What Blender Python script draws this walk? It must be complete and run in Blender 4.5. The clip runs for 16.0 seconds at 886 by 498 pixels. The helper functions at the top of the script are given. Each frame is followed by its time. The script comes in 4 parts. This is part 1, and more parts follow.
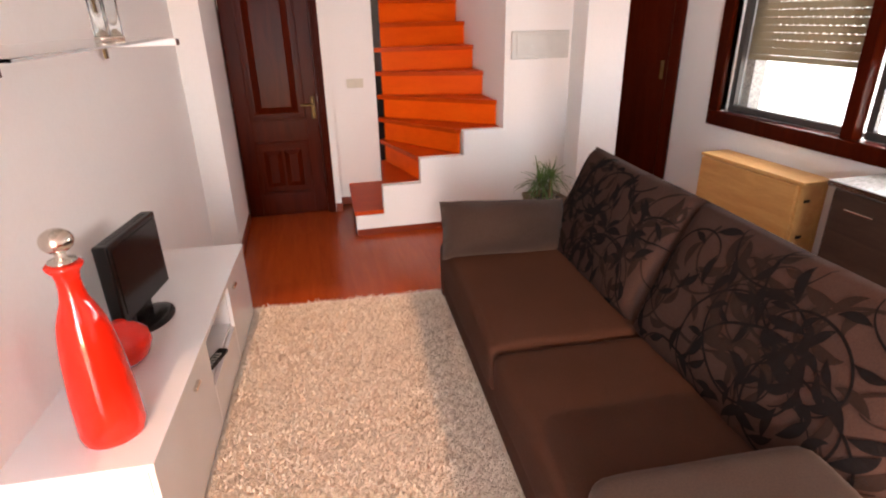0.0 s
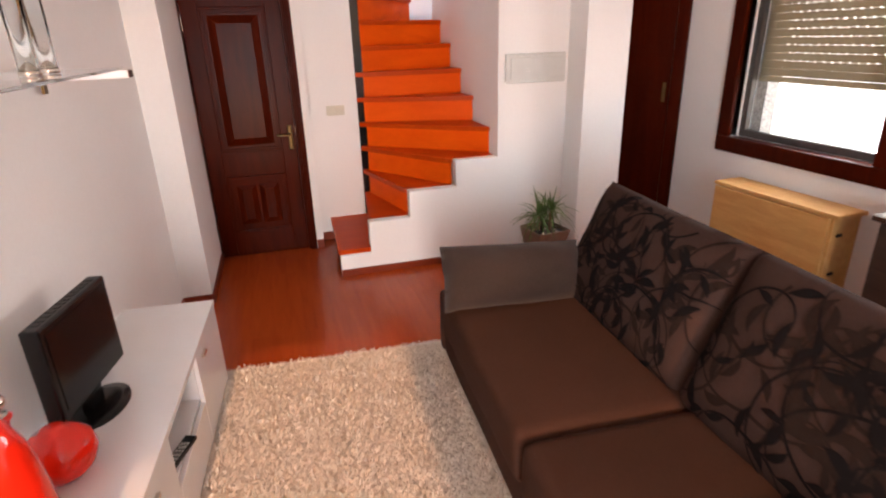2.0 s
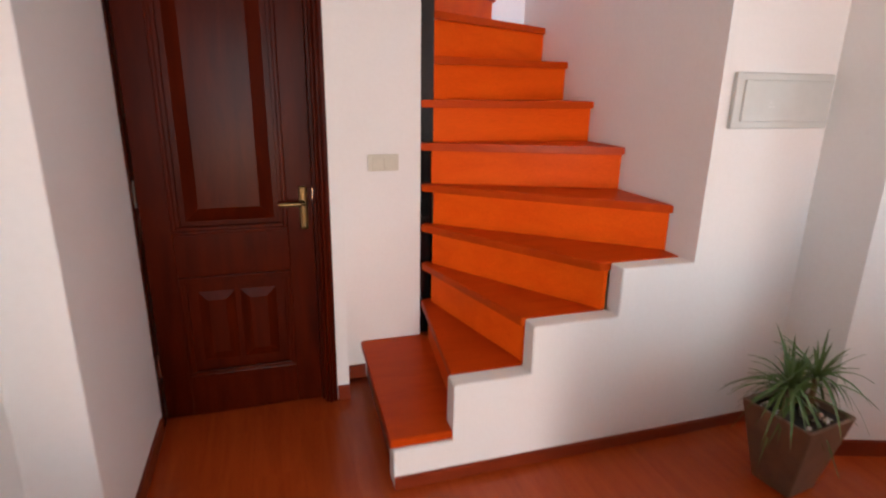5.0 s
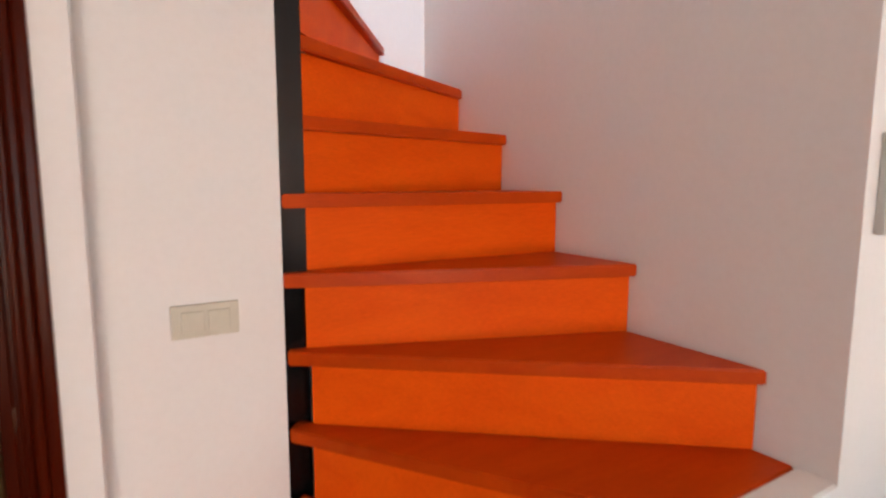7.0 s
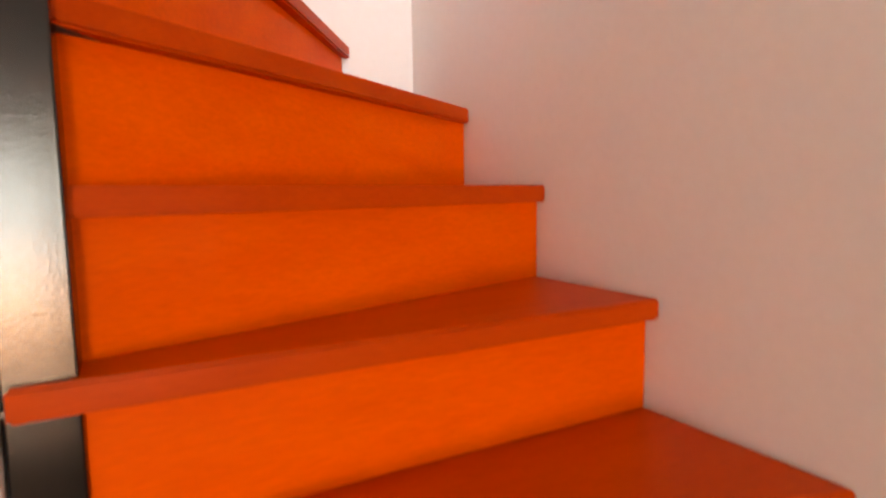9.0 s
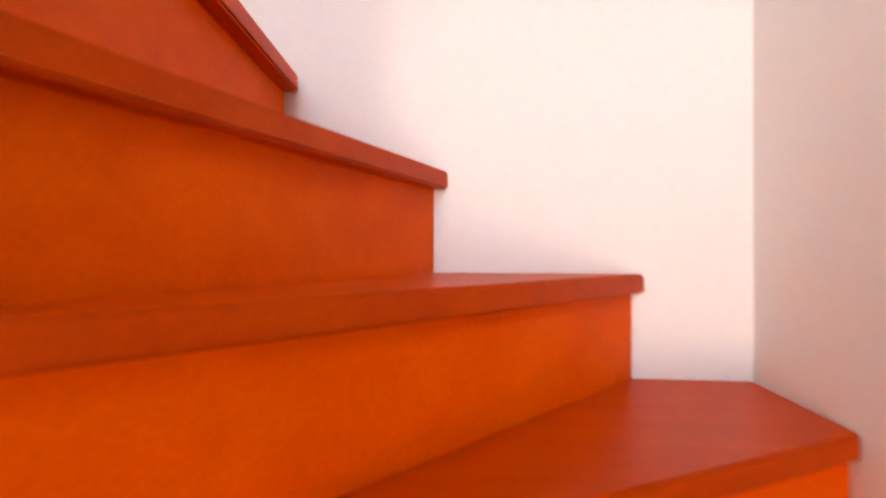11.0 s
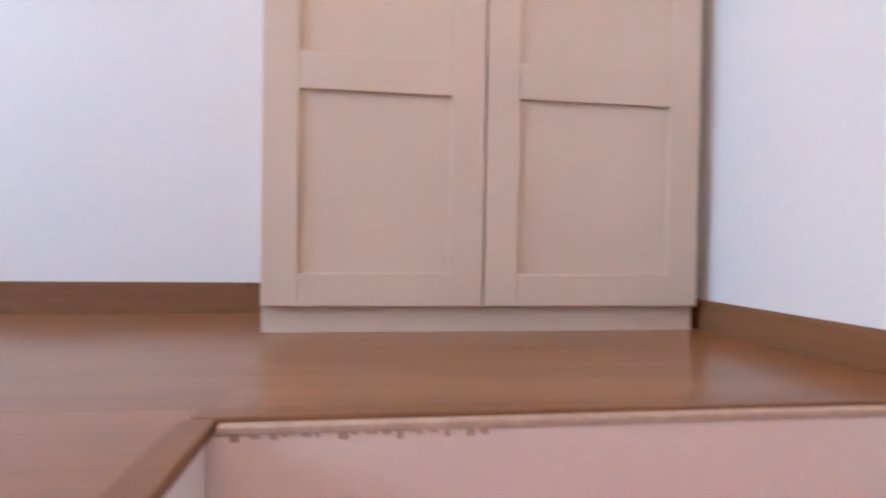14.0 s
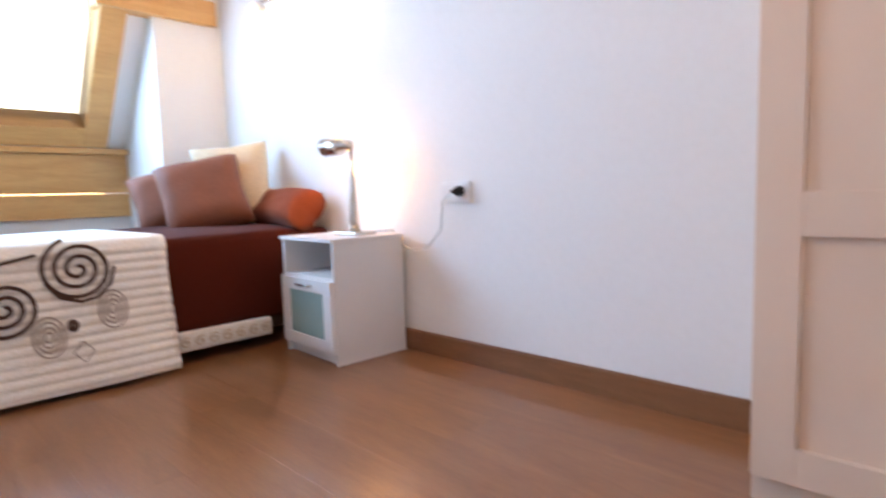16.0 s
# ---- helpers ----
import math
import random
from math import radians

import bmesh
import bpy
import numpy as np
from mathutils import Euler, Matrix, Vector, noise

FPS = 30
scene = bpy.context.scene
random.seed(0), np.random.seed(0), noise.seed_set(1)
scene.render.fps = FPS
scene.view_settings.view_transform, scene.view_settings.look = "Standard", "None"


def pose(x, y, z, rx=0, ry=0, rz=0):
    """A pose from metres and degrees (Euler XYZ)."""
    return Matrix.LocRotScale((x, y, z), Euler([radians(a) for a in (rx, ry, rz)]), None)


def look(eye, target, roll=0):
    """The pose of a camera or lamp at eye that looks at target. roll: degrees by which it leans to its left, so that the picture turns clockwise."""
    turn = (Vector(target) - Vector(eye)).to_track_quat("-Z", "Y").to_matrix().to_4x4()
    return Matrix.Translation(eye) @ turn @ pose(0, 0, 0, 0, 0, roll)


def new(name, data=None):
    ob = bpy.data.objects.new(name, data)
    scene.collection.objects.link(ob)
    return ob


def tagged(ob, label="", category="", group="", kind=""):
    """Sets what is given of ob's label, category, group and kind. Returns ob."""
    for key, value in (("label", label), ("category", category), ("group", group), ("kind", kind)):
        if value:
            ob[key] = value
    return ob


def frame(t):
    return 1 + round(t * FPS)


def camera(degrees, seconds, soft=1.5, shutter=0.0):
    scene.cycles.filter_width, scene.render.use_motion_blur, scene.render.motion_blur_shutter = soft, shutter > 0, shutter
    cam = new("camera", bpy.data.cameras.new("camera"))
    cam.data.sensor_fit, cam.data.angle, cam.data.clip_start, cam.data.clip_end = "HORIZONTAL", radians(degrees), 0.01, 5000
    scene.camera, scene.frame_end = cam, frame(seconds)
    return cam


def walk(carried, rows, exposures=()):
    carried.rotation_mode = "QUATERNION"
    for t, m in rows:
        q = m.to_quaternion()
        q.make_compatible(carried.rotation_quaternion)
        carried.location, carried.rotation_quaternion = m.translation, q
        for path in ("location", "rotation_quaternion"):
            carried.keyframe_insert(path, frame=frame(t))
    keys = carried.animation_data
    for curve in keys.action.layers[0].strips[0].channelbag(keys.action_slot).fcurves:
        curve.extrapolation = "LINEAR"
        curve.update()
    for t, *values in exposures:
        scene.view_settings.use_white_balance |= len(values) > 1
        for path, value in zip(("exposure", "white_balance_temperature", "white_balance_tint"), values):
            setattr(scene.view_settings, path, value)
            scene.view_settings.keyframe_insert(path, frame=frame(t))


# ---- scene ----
cam = camera(77.5, 16.0, 2.1, 0.5)
PATH = [
    (0, (-0.278, -4.273, 1.649), (0.144, -2.48, 0.871), -1.2),
    (0.5, (-0.315, -4.306, 1.668), (0.165, -2.516, 0.916), -1.4),
    (1, (-0.318, -4.323, 1.675), (0.194, -2.539, 0.93), -1.5),
    (1.5, (-0.309, -4.13, 1.664), (0.207, -2.343, 0.93), -1.6),
    (2, (-0.295, -3.864, 1.664), (0.214, -2.069, 0.943), -1.7),
    (2.5, (-0.328, -3.533, 1.659), (0.181, -1.733, 0.951), -0.9),
    (3, (-0.324, -3.148, 1.644), (0.131, -1.321, 0.969), -0.5),
    (3.5, (-0.375, -2.779, 1.618), (0.047, -0.938, 0.961), -0.3),
    (3.7, (-0.395, -2.637, 1.609), (0.019, -0.796, 0.945), -0.3),
    (5.8, (-0.213, -1.189, 1.381), (0.511, 0.621, 0.932), 1.1),
    (6, (-0.157, -1.066, 1.375), (0.598, 0.738, 0.956), 0.9),
    (6.5, (-0.072, -0.773, 1.392), (0.802, 0.995, 1.06), 0.4),
    (7, (-0.039, -0.487, 1.432), (1.014, 1.196, 1.188), 0.1),
    (7.5, (0.042, -0.256, 1.422), (1.185, 1.376, 1.238), -0.6),
    (8, (0.185, -0.037, 1.428), (1.373, 1.559, 1.23), -1.3),
    (10.3, (0.675, 0.495, 1.876), (1.02, 2.463, 1.784), 0.3),
    (10.5, (0.69, 0.558, 1.906), (0.913, 2.545, 1.9), 0.5),
    (11, (0.762, 0.644, 2.038), (0.579, 2.636, 2.054), 0.2),
    (11.5, (0.965, 0.796, 2.123), (0.073, 2.585, 2.173), -3.4),
    (12, (0.906, 0.875, 2.275), (-0.241, 2.513, 2.290), -2.6),
    (12.5, (0.885, 0.972, 2.395), (-0.57, 2.338, 2.517), -3.0),
    (13, (0.787, 1.023, 2.553), (-0.879, 2.121, 2.688), -2.0),
    (13.5, (0.674, 1.014, 2.667), (-1.158, 1.813, 2.743), -0.5),
    (14, (0.611, 1.077, 2.779), (-1.371, 1.344, 2.748), 0.9),
    (14.5, (0.61, 1.083, 2.876), (-1.377, 0.883, 2.758), 0.8),
    (15, (0.554, 1.128, 2.968), (-1.297, 0.41, 2.721), -1.3),
    (15.5, (0.612, 1.143, 3.072), (-1.07, 0.101, 2.782), -2.1),
    (16, (0.553, 1.135, 3.14), (-0.879, -0.247, 2.945), -1.8),
]
# seconds, stops by which the walker's camera opens up, white balance
EXPOSURE = [(0, 0.08, 6300, 13), (3.5, 0.0, 6200, 12), (6.0, -0.08, 5900, 8), (8.0, 0.05, 6750, 6), (10.3, 0.28, 7900, 16), (11.4, 0.18, 6900, 15), (12.0, 0.16, 6500, 14), (12.7, 0.2, 6400, 13), (13.5, 0.12, 6150, 12), (14.3, 0.12, 5950, 11), (16.0, -0.06, 6100, 11)]
walk(cam, [(t, look(eye, target, roll)) for t, eye, target, roll in PATH], EXPOSURE)
from mathutils.bvhtree import BVHTree

# ---------- light and exposure ----------
world = bpy.data.worlds.new("sky")
scene.world = world
world.use_nodes = True
_n = world.node_tree.nodes
_sky = _n.new("ShaderNodeTexSky")
_sky.sky_type, _sky.sun_disc = "NISHITA", False
_sky.sun_elevation, _sky.sun_rotation = radians(19), radians(180)
world.node_tree.links.new(_sky.outputs[0], _n["Background"].inputs[0])
_n["Background"].inputs[1].default_value = 0.15


def sun_lamp(strength, elevation, heading, colour):
    data = bpy.data.lights.new("sun", "SUN")
    data.energy, data.angle, data.color = strength, radians(0.6), colour
    ob = new("sun", data)
    ob.rotation_euler = (radians(90 - elevation), 0, radians(heading))
    return ob


def area_lamp(name, m, w, h, power, colour):
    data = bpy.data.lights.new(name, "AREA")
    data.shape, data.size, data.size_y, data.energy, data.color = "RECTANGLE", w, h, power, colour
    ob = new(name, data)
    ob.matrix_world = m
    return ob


sun_lamp(3.6, 19, -4.5, (1.0, 0.55, 0.29))
# daylight of the unseen terrace door behind the walker, the side window and the roof window
area_lamp("terrace_daylight", look((-0.77, -6.96, 1.2), (-0.2, 0, 0.4)), 0.9, 1.8, 150, (0.80, 0.92, 1.0))
# added warm lamp aimed upward, in place of bounce from an unseen terrace
area_lamp("warm_upward_fill", look((-0.77, -6.94, 0.35), (-0.4, -3.0, 2.7)), 0.9, 0.6, 96, (1.0, 0.47, 0.19))
# weak lamp in the high opening added to the unseen rear wall
area_lamp("rear_opening_fill", look((0.47, -6.96, 1.98), (0.4, 0, 1.0)), 0.95, 0.6, 3, (0.95, 0.97, 1.0))
area_lamp("side_window_daylight", look((2.66, -1.8, 1.18), (0, -2.4, 1.0)), 2.0, 0.35, 20, (1.0, 0.96, 0.92))
area_lamp("roof_window_daylight", look((0.66, -1.69, 3.78), (0.1, 0.8, 2.75)), 1.6, 0.74, 60, (0.43, 0.68, 1.0))

# added warm fill lamp above the stairs; no roof window is known there
area_lamp("added_stairwell_fill", look((0.65, 0.62, 4.7), (0.95, 0.9, 2.0)), 0.8, 0.6, 13, (1.0, 0.58, 0.30))


# ---------- materials ----------
def material(name):
    m = bpy.data.materials.new(name)
    m.use_nodes = True
    t = m.node_tree
    return m, t, t.nodes["Principled BSDF"]


def mapped(t, scale, rot=(0, 0, 0), coords="Object", jitter=False):
    c = t.nodes.new("ShaderNodeTexCoord")
    mp = t.nodes.new("ShaderNodeMapping")
    mp.inputs["Scale"].default_value = scale
    mp.inputs["Rotation"].default_value = rot
    t.links.new(c.outputs[coords], mp.inputs[0])
    if jitter:
        sc = t.nodes.new("ShaderNodeVectorMath")
        sc.operation = "SCALE"
        sc.inputs[0].default_value = (37.0, 23.0, 51.0)
        t.links.new(random_value(t), sc.inputs["Scale"])
        ad = t.nodes.new("ShaderNodeVectorMath")
        t.links.new(mp.outputs[0], ad.inputs[0])
        t.links.new(sc.outputs[0], ad.inputs[1])
        return ad.outputs[0]
    return mp.outputs[0]


def noise_node(t, vec, scale, detail=4.0, rough=0.55, distortion=0.0):
    n = t.nodes.new("ShaderNodeTexNoise")
    n.inputs["Scale"].default_value, n.inputs["Detail"].default_value = scale, detail
    n.inputs["Roughness"].default_value, n.inputs["Distortion"].default_value = rough, distortion
    t.links.new(vec, n.inputs["Vector"])
    return n.outputs[0]


def ramp(t, fac, stops):
    r = t.nodes.new("ShaderNodeValToRGB")
    while len(r.color_ramp.elements) < len(stops):
        r.color_ramp.elements.new(0.5)
    for e, (p, c) in zip(r.color_ramp.elements, stops):
        e.position, e.color = p, (*c, 1)
    t.links.new(fac, r.inputs[0])
    return r.outputs[0]


def mix(t, fac, a, b, mode="MIX"):
    n = t.nodes.new("ShaderNodeMix")
    n.data_type, n.blend_type = "RGBA", mode
    for i, v in ((0, fac), (6, a), (7, b)):
        if isinstance(v, (int, float)):
            n.inputs[i].default_value = v
        elif isinstance(v, tuple):
            n.inputs[i].default_value = (*v, 1)
        else:
            t.links.new(v, n.inputs[i])
    return n.outputs[2]


def bump(t, b, height, strength, dist):
    n = t.nodes.new("ShaderNodeBump")
    n.inputs["Strength"].default_value, n.inputs["Distance"].default_value = strength, dist
    t.links.new(height, n.inputs["Height"])
    t.links.new(n.outputs[0], b.inputs["Normal"])


def random_value(t):
    return t.nodes.new("ShaderNodeObjectInfo").outputs["Random"]


def plain(name, colour, rough=0.5, metal=0.0, vary=0.08, scale=8.0, bumps=0.0, coat=0.0, spec=0.5):
    """Paint, metal, plastic: one colour with faint unevenness."""
    m, t, b = material(name)
    v = mapped(t, (1, 1, 1))
    n = noise_node(t, v, scale, 5)
    dark = tuple(c * (1 - vary) for c in colour)
    light = tuple(min(1, c * (1 + vary)) for c in colour)
    t.links.new(ramp(t, n, [(0.3, dark), (0.7, light)]), b.inputs["Base Color"])
    b.inputs["Roughness"].default_value, b.inputs["Metallic"].default_value = rough, metal
    b.inputs["Coat Weight"].default_value = coat
    b.inputs["Coat Roughness"].default_value = 0.08
    b.inputs["Specular IOR Level"].default_value = spec
    if bumps:
        bump(t, b, noise_node(t, v, scale * 25, 3), bumps, 0.002)
    return m


def plaster(name, colour=(0.8, 0.79, 0.77), stains=0.0):
    m, t, b = material(name)
    v = mapped(t, (1, 1, 1))
    big = noise_node(t, v, 1.3, 4)
    fine = noise_node(t, v, 55, 6, 0.6)
    c = ramp(t, big, [(0.3, tuple(x * 0.965 for x in colour)), (0.7, colour)])
    if stains:
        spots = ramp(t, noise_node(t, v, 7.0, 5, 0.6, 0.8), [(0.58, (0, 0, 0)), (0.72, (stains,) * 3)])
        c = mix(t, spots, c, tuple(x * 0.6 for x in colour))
    t.links.new(mix(t, 0.05, c, ramp(t, fine, [(0.35, (0.6, 0.58, 0.55)), (0.6, (0.9, 0.9, 0.9))])), b.inputs["Base Color"])
    b.inputs["Roughness"].default_value = 0.78
    bump(t, b, fine, 0.05, 0.003)
    return m


def wood(name, dark, light, along=(1, 12, 12), scale=2.2, rough=0.35, coat=0.2, vary=0.25, spec=0.25):
    """Grain runs along the axis with the small factor."""
    m, t, b = material(name)
    v = mapped(t, along, jitter=True)
    grain = noise_node(t, v, scale, 8, 0.6, 0.6)
    fine = noise_node(t, mapped(t, tuple(a * 5 for a in along), jitter=True), scale * 3, 4, 0.7)
    c = ramp(t, grain, [(0.28, dark), (0.5, tuple((a + c2) / 2 for a, c2 in zip(dark, light))), (0.72, light)])
    c = mix(t, 0.22, c, ramp(t, fine, [(0.3, tuple(x * 0.55 for x in dark)), (0.7, light)]))
    if vary:
        r = random_value(t)
        c = mix(t, 1.0, c, ramp(t, r, [(0.0, (1 - vary,) * 3), (1.0, (1.0, 1.0, 1.0))]), "MULTIPLY")
    t.links.new(c, b.inputs["Base Color"])
    b.inputs["Roughness"].default_value, b.inputs["Coat Weight"].default_value = rough, coat
    b.inputs["Coat Roughness"].default_value = 0.18
    b.inputs["Specular IOR Level"].default_value = spec
    bump(t, b, fine, 0.06, 0.002)
    return m


def fabric(name, colour, rough=0.95, weave=260.0, vary=0.2, sheen=0.0):
    m, t, b = material(name)
    v = mapped(t, (1, 1, 1))
    big = noise_node(t, v, 3.0, 4)
    fine = noise_node(t, v, weave, 2)
    c = ramp(t, big, [(0.3, tuple(x * (1 - vary) for x in colour)), (0.7, tuple(min(1, x * (1 + vary * 0.6)) for x in colour))])
    c = mix(t, 0.35, c, ramp(t, fine, [(0.3, tuple(x * 0.5 for x in colour)), (0.7, tuple(min(1, x * 1.4) for x in colour))]))
    t.links.new(c, b.inputs["Base Color"])
    b.inputs["Roughness"].default_value = rough
    b.inputs["Sheen Weight"].default_value = sheen
    b.inputs["Specular IOR Level"].default_value = 0.12
    bump(t, b, fine, 0.35, 0.002)
    return m


def glass(name, tint=(0.95, 0.98, 0.98), rough=0.0):
    m, t, b = material(name)
    b.inputs["Base Color"].default_value = (*tint, 1)
    b.inputs["Transmission Weight"].default_value, b.inputs["Roughness"].default_value = 1.0, rough
    b.inputs["IOR"].default_value = 1.1
    return m


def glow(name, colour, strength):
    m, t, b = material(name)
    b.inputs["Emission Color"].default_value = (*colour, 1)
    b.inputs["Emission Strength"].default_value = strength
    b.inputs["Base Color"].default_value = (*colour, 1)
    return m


WALL = plaster("white_plaster")
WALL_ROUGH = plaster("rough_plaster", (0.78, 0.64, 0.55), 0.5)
LAMINATE_RED = wood("cherry_laminate", (0.30, 0.040, 0.006), (0.41, 0.066, 0.010), (14, 1.2, 14), 1.6, 0.26, 0.14, 0.06, 0.2)
LAMINATE_OAK = wood("oak_laminate", (0.20, 0.082, 0.030), (0.33, 0.143, 0.056), (9, 1.1, 9), 1.5, 0.3, 0.5, 0.05)
OAK_BASE = wood("oak_baseboard", (0.18, 0.078, 0.034), (0.28, 0.13, 0.06), (2, 2, 14), 2.0, 0.4, 0.2, 0.0)
CHERRY_BASE = wood("cherry_baseboard", (0.15, 0.018, 0.004), (0.24, 0.035, 0.008), (2, 2, 14), 2.0, 0.4, 0.2, 0.0)
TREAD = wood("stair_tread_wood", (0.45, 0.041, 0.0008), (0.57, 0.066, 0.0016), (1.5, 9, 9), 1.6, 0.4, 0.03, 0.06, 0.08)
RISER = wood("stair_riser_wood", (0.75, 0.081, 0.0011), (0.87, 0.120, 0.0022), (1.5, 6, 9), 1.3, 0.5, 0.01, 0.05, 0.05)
MAHOGANY = wood("mahogany_door_wood", (0.027, 0.0021, 0.0003), (0.074, 0.0068, 0.0007), (12, 12, 1.2), 2.0, 0.3, 0.015, 0.0, 0.04)
DARK_MAHOGANY = wood("dark_mahogany", (0.026, 0.0024, 0.0004), (0.062, 0.006, 0.0008), (12, 12, 1.2), 2.0, 0.3, 0.015, 0.0, 0.04)
PINE = wood("pine", (0.52, 0.26, 0.075), (0.70, 0.40, 0.14), (10, 1.5, 10), 2.0, 0.45, 0.15, 0.0)
PINE_X = wood("pine_lengthwise", (0.56, 0.30, 0.10), (0.76, 0.46, 0.18), (1.5, 10, 10), 2.0, 0.45, 0.15, 0.0)
WENGE = wood("wenge_front", (0.035, 0.02, 0.014), (0.07, 0.042, 0.03), (10, 1.2, 10), 2.0, 0.35, 0.2, 0.0)
WHITE_LACQUER = plain("white_lacquer", (0.78, 0.78, 0.78), 0.22, 0, 0.03, 3, 0, 0.3)
WHITE_PAINT = plain("white_paint", (0.74, 0.72, 0.7), 0.45, 0, 0.03, 4)
IVORY_PAINT = plain("ivory_wardrobe_paint", (0.66, 0.52, 0.405), 0.5, 0, 0.03, 4)
BLACK_STEEL = plain("black_painted_steel", (0.003, 0.003, 0.0033), 0.16, 0.0, 0.3, 12, 0.10, 0.0, 0.5)
GREY_STEEL = plain("grey_steel_edge", (0.2, 0.2, 0.21), 0.4, 0.3, 0.2, 20)
CHROME = plain("brushed_metal", (0.62, 0.57, 0.5), 0.22, 1.0, 0.08, 40)
BRASS = plain("aged_brass", (0.13, 0.085, 0.035), 0.42, 1.0, 0.2, 40)
BLACK_PLASTIC = plain("black_plastic", (0.006, 0.006, 0.006), 0.25, 0, 0.15, 20, 0, 0, 0.25)
SCREEN = plain("dark_screen", (0.006, 0.005, 0.005), 0.15, 0, 0.05, 10, 0, 0, 0.2)
RED_GLAZE = plain("red_glaze", (0.72, 0.018, 0.004), 0.06, 0, 0.04, 5, 0, 0.15)
BEIGE_PLASTIC = plain("beige_plastic", (0.62, 0.6, 0.5), 0.12, 0, 0.05, 20, 0, 0.3)
WHITE_PLASTIC = plain("white_plastic", (0.75, 0.74, 0.72), 0.35, 0, 0.04, 20)
PANEL_GREY = plain("grey_enamel", (0.55, 0.56, 0.53), 0.45, 0, 0.04, 15)
SOFA_CLOTH = fabric("taupe_sofa_cloth", (0.048, 0.021, 0.013), 0.95, 260, 0.15)
SOFA_BACK_CLOTH = fabric("taupe_jacquard", (0.050, 0.027, 0.021), 0.95, 260, 0.12)
ARM_CLOTH = fabric("grey_taupe_velour", (0.052, 0.032, 0.024), 0.95, 200, 0.2, 0.1)
VINE_DARK = fabric("dark_chenille", (0.006, 0.004, 0.004), 0.9, 300)
VINE_MID = fabric("brown_chenille", (0.020, 0.0105, 0.0075), 0.9, 300)
SHAG = fabric("cream_shag", (0.72, 0.60, 0.48), 0.95, 120, 0.12, 0.3)
LEAF = plain("leaf_green", (0.08, 0.15, 0.03), 0.45, 0, 0.4, 12)
STEM = plain("cane_bark", (0.22, 0.15, 0.08), 0.8, 0, 0.3, 40, 0.4)
POT = plain("bronze_planter", (0.2, 0.13, 0.085), 0.35, 0.35, 0.15, 12)
SOIL = plain("potting_soil", (0.03, 0.02, 0.015), 0.95, 0, 0.4, 60, 0.6)
SHUTTER = plain("beige_shutter_slat", (0.5, 0.43, 0.30), 0.55, 0, 0.05, 20)


def let_light_through(m, colour, share):
    """Thin plastic: a share of the light from behind passes diffusely."""
    t = m.node_tree
    tr = t.nodes.new("ShaderNodeBsdfTranslucent")
    tr.inputs[0].default_value = (*colour, 1)
    mx = t.nodes.new("ShaderNodeMixShader")
    mx.inputs[0].default_value = share
    t.links.new(t.nodes["Principled BSDF"].outputs[0], mx.inputs[1])
    t.links.new(tr.outputs[0], mx.inputs[2])
    t.links.new(mx.outputs[0], t.nodes["Material Output"].inputs["Surface"])


let_light_through(SHUTTER, (0.30, 0.23, 0.13), 0.45)
ALU = plain("dark_window_aluminium", (0.1, 0.09, 0.085), 0.4, 0.6, 0.1, 20)
STONE = plain("grey_granite", (0.42, 0.4, 0.38), 0.25, 0, 0.4, 60)
GLASS = glass("clear_glass")
FROST = plain("frosted_green_glass", (0.3, 0.42, 0.39), 0.25, 0, 0.05, 6)
BROWN_COVER = fabric("chocolate_bedcover", (0.07, 0.009, 0.003), 0.8, 200, 0.2, 0.05)
CREAM_QUILT = fabric("cream_quilt", (0.90, 0.84, 0.72), 0.85, 180, 0.04, 0.3)
TAUPE_SATIN = fabric("taupe_satin", (0.23, 0.09, 0.055), 0.5, 220, 0.12, 0.1)
RUST_PILLOW = fabric("rust_pillow_cloth", (0.24, 0.05, 0.016), 0.75, 220, 0.12, 0.1)
IVORY_CLOTH = fabric("ivory_cloth", (0.7, 0.58, 0.4), 0.8, 220, 0.1, 0.1)
EMBROIDERY = fabric("brown_embroidery", (0.07, 0.04, 0.03), 0.8, 200)
TAUPE_THREAD = fabric("beige_embroidery", (0.35, 0.28, 0.22), 0.8, 200)
BULB = glow("lit_bulb", (1.0, 0.72, 0.38), 60)


# ---------- mesh helpers ----------
def mesh_object(name, bm, mat, smooth=False):
    me = bpy.data.meshes.new(name)
    bmesh.ops.recalc_face_normals(bm, faces=bm.faces)
    bm.to_mesh(me)
    bm.free()
    me.materials.append(mat)
    if smooth:
        me.polygons.foreach_set("use_smooth", [True] * len(me.polygons))
    return new(name, me)


def part(name, bm, mat, parent, label="", smooth=False):
    ob = mesh_object(name, bm, mat, smooth)
    ob.parent = parent
    if label:
        ob["label"] = label
    return ob


def thing(name, label, category, group="", kind="", at=(0, 0, 0), turn=0.0):
    ob = new(name)
    ob.empty_display_size = 0.05
    ob.matrix_basis = pose(*at, 0, 0, turn)
    return tagged(ob, label, category, group, kind)


def structure(name, bm, mat, label, category):
    return tagged(mesh_object(name, bm, mat), label, category, kind="structure")


def box(lo, hi, bevel=0.0, seg=2, bm=None):
    own = bmesh.new()
    bmesh.ops.create_cube(own, size=1)
    for v in own.verts:
        v.co = Vector([(a + b) / 2 + c * (b - a) for a, b, c in zip(lo, hi, v.co)])
    if bevel:
        bmesh.ops.bevel(own, geom=own.edges[:], offset=bevel, segments=seg, profile=0.6, affect="EDGES")
    return join(bm, own)


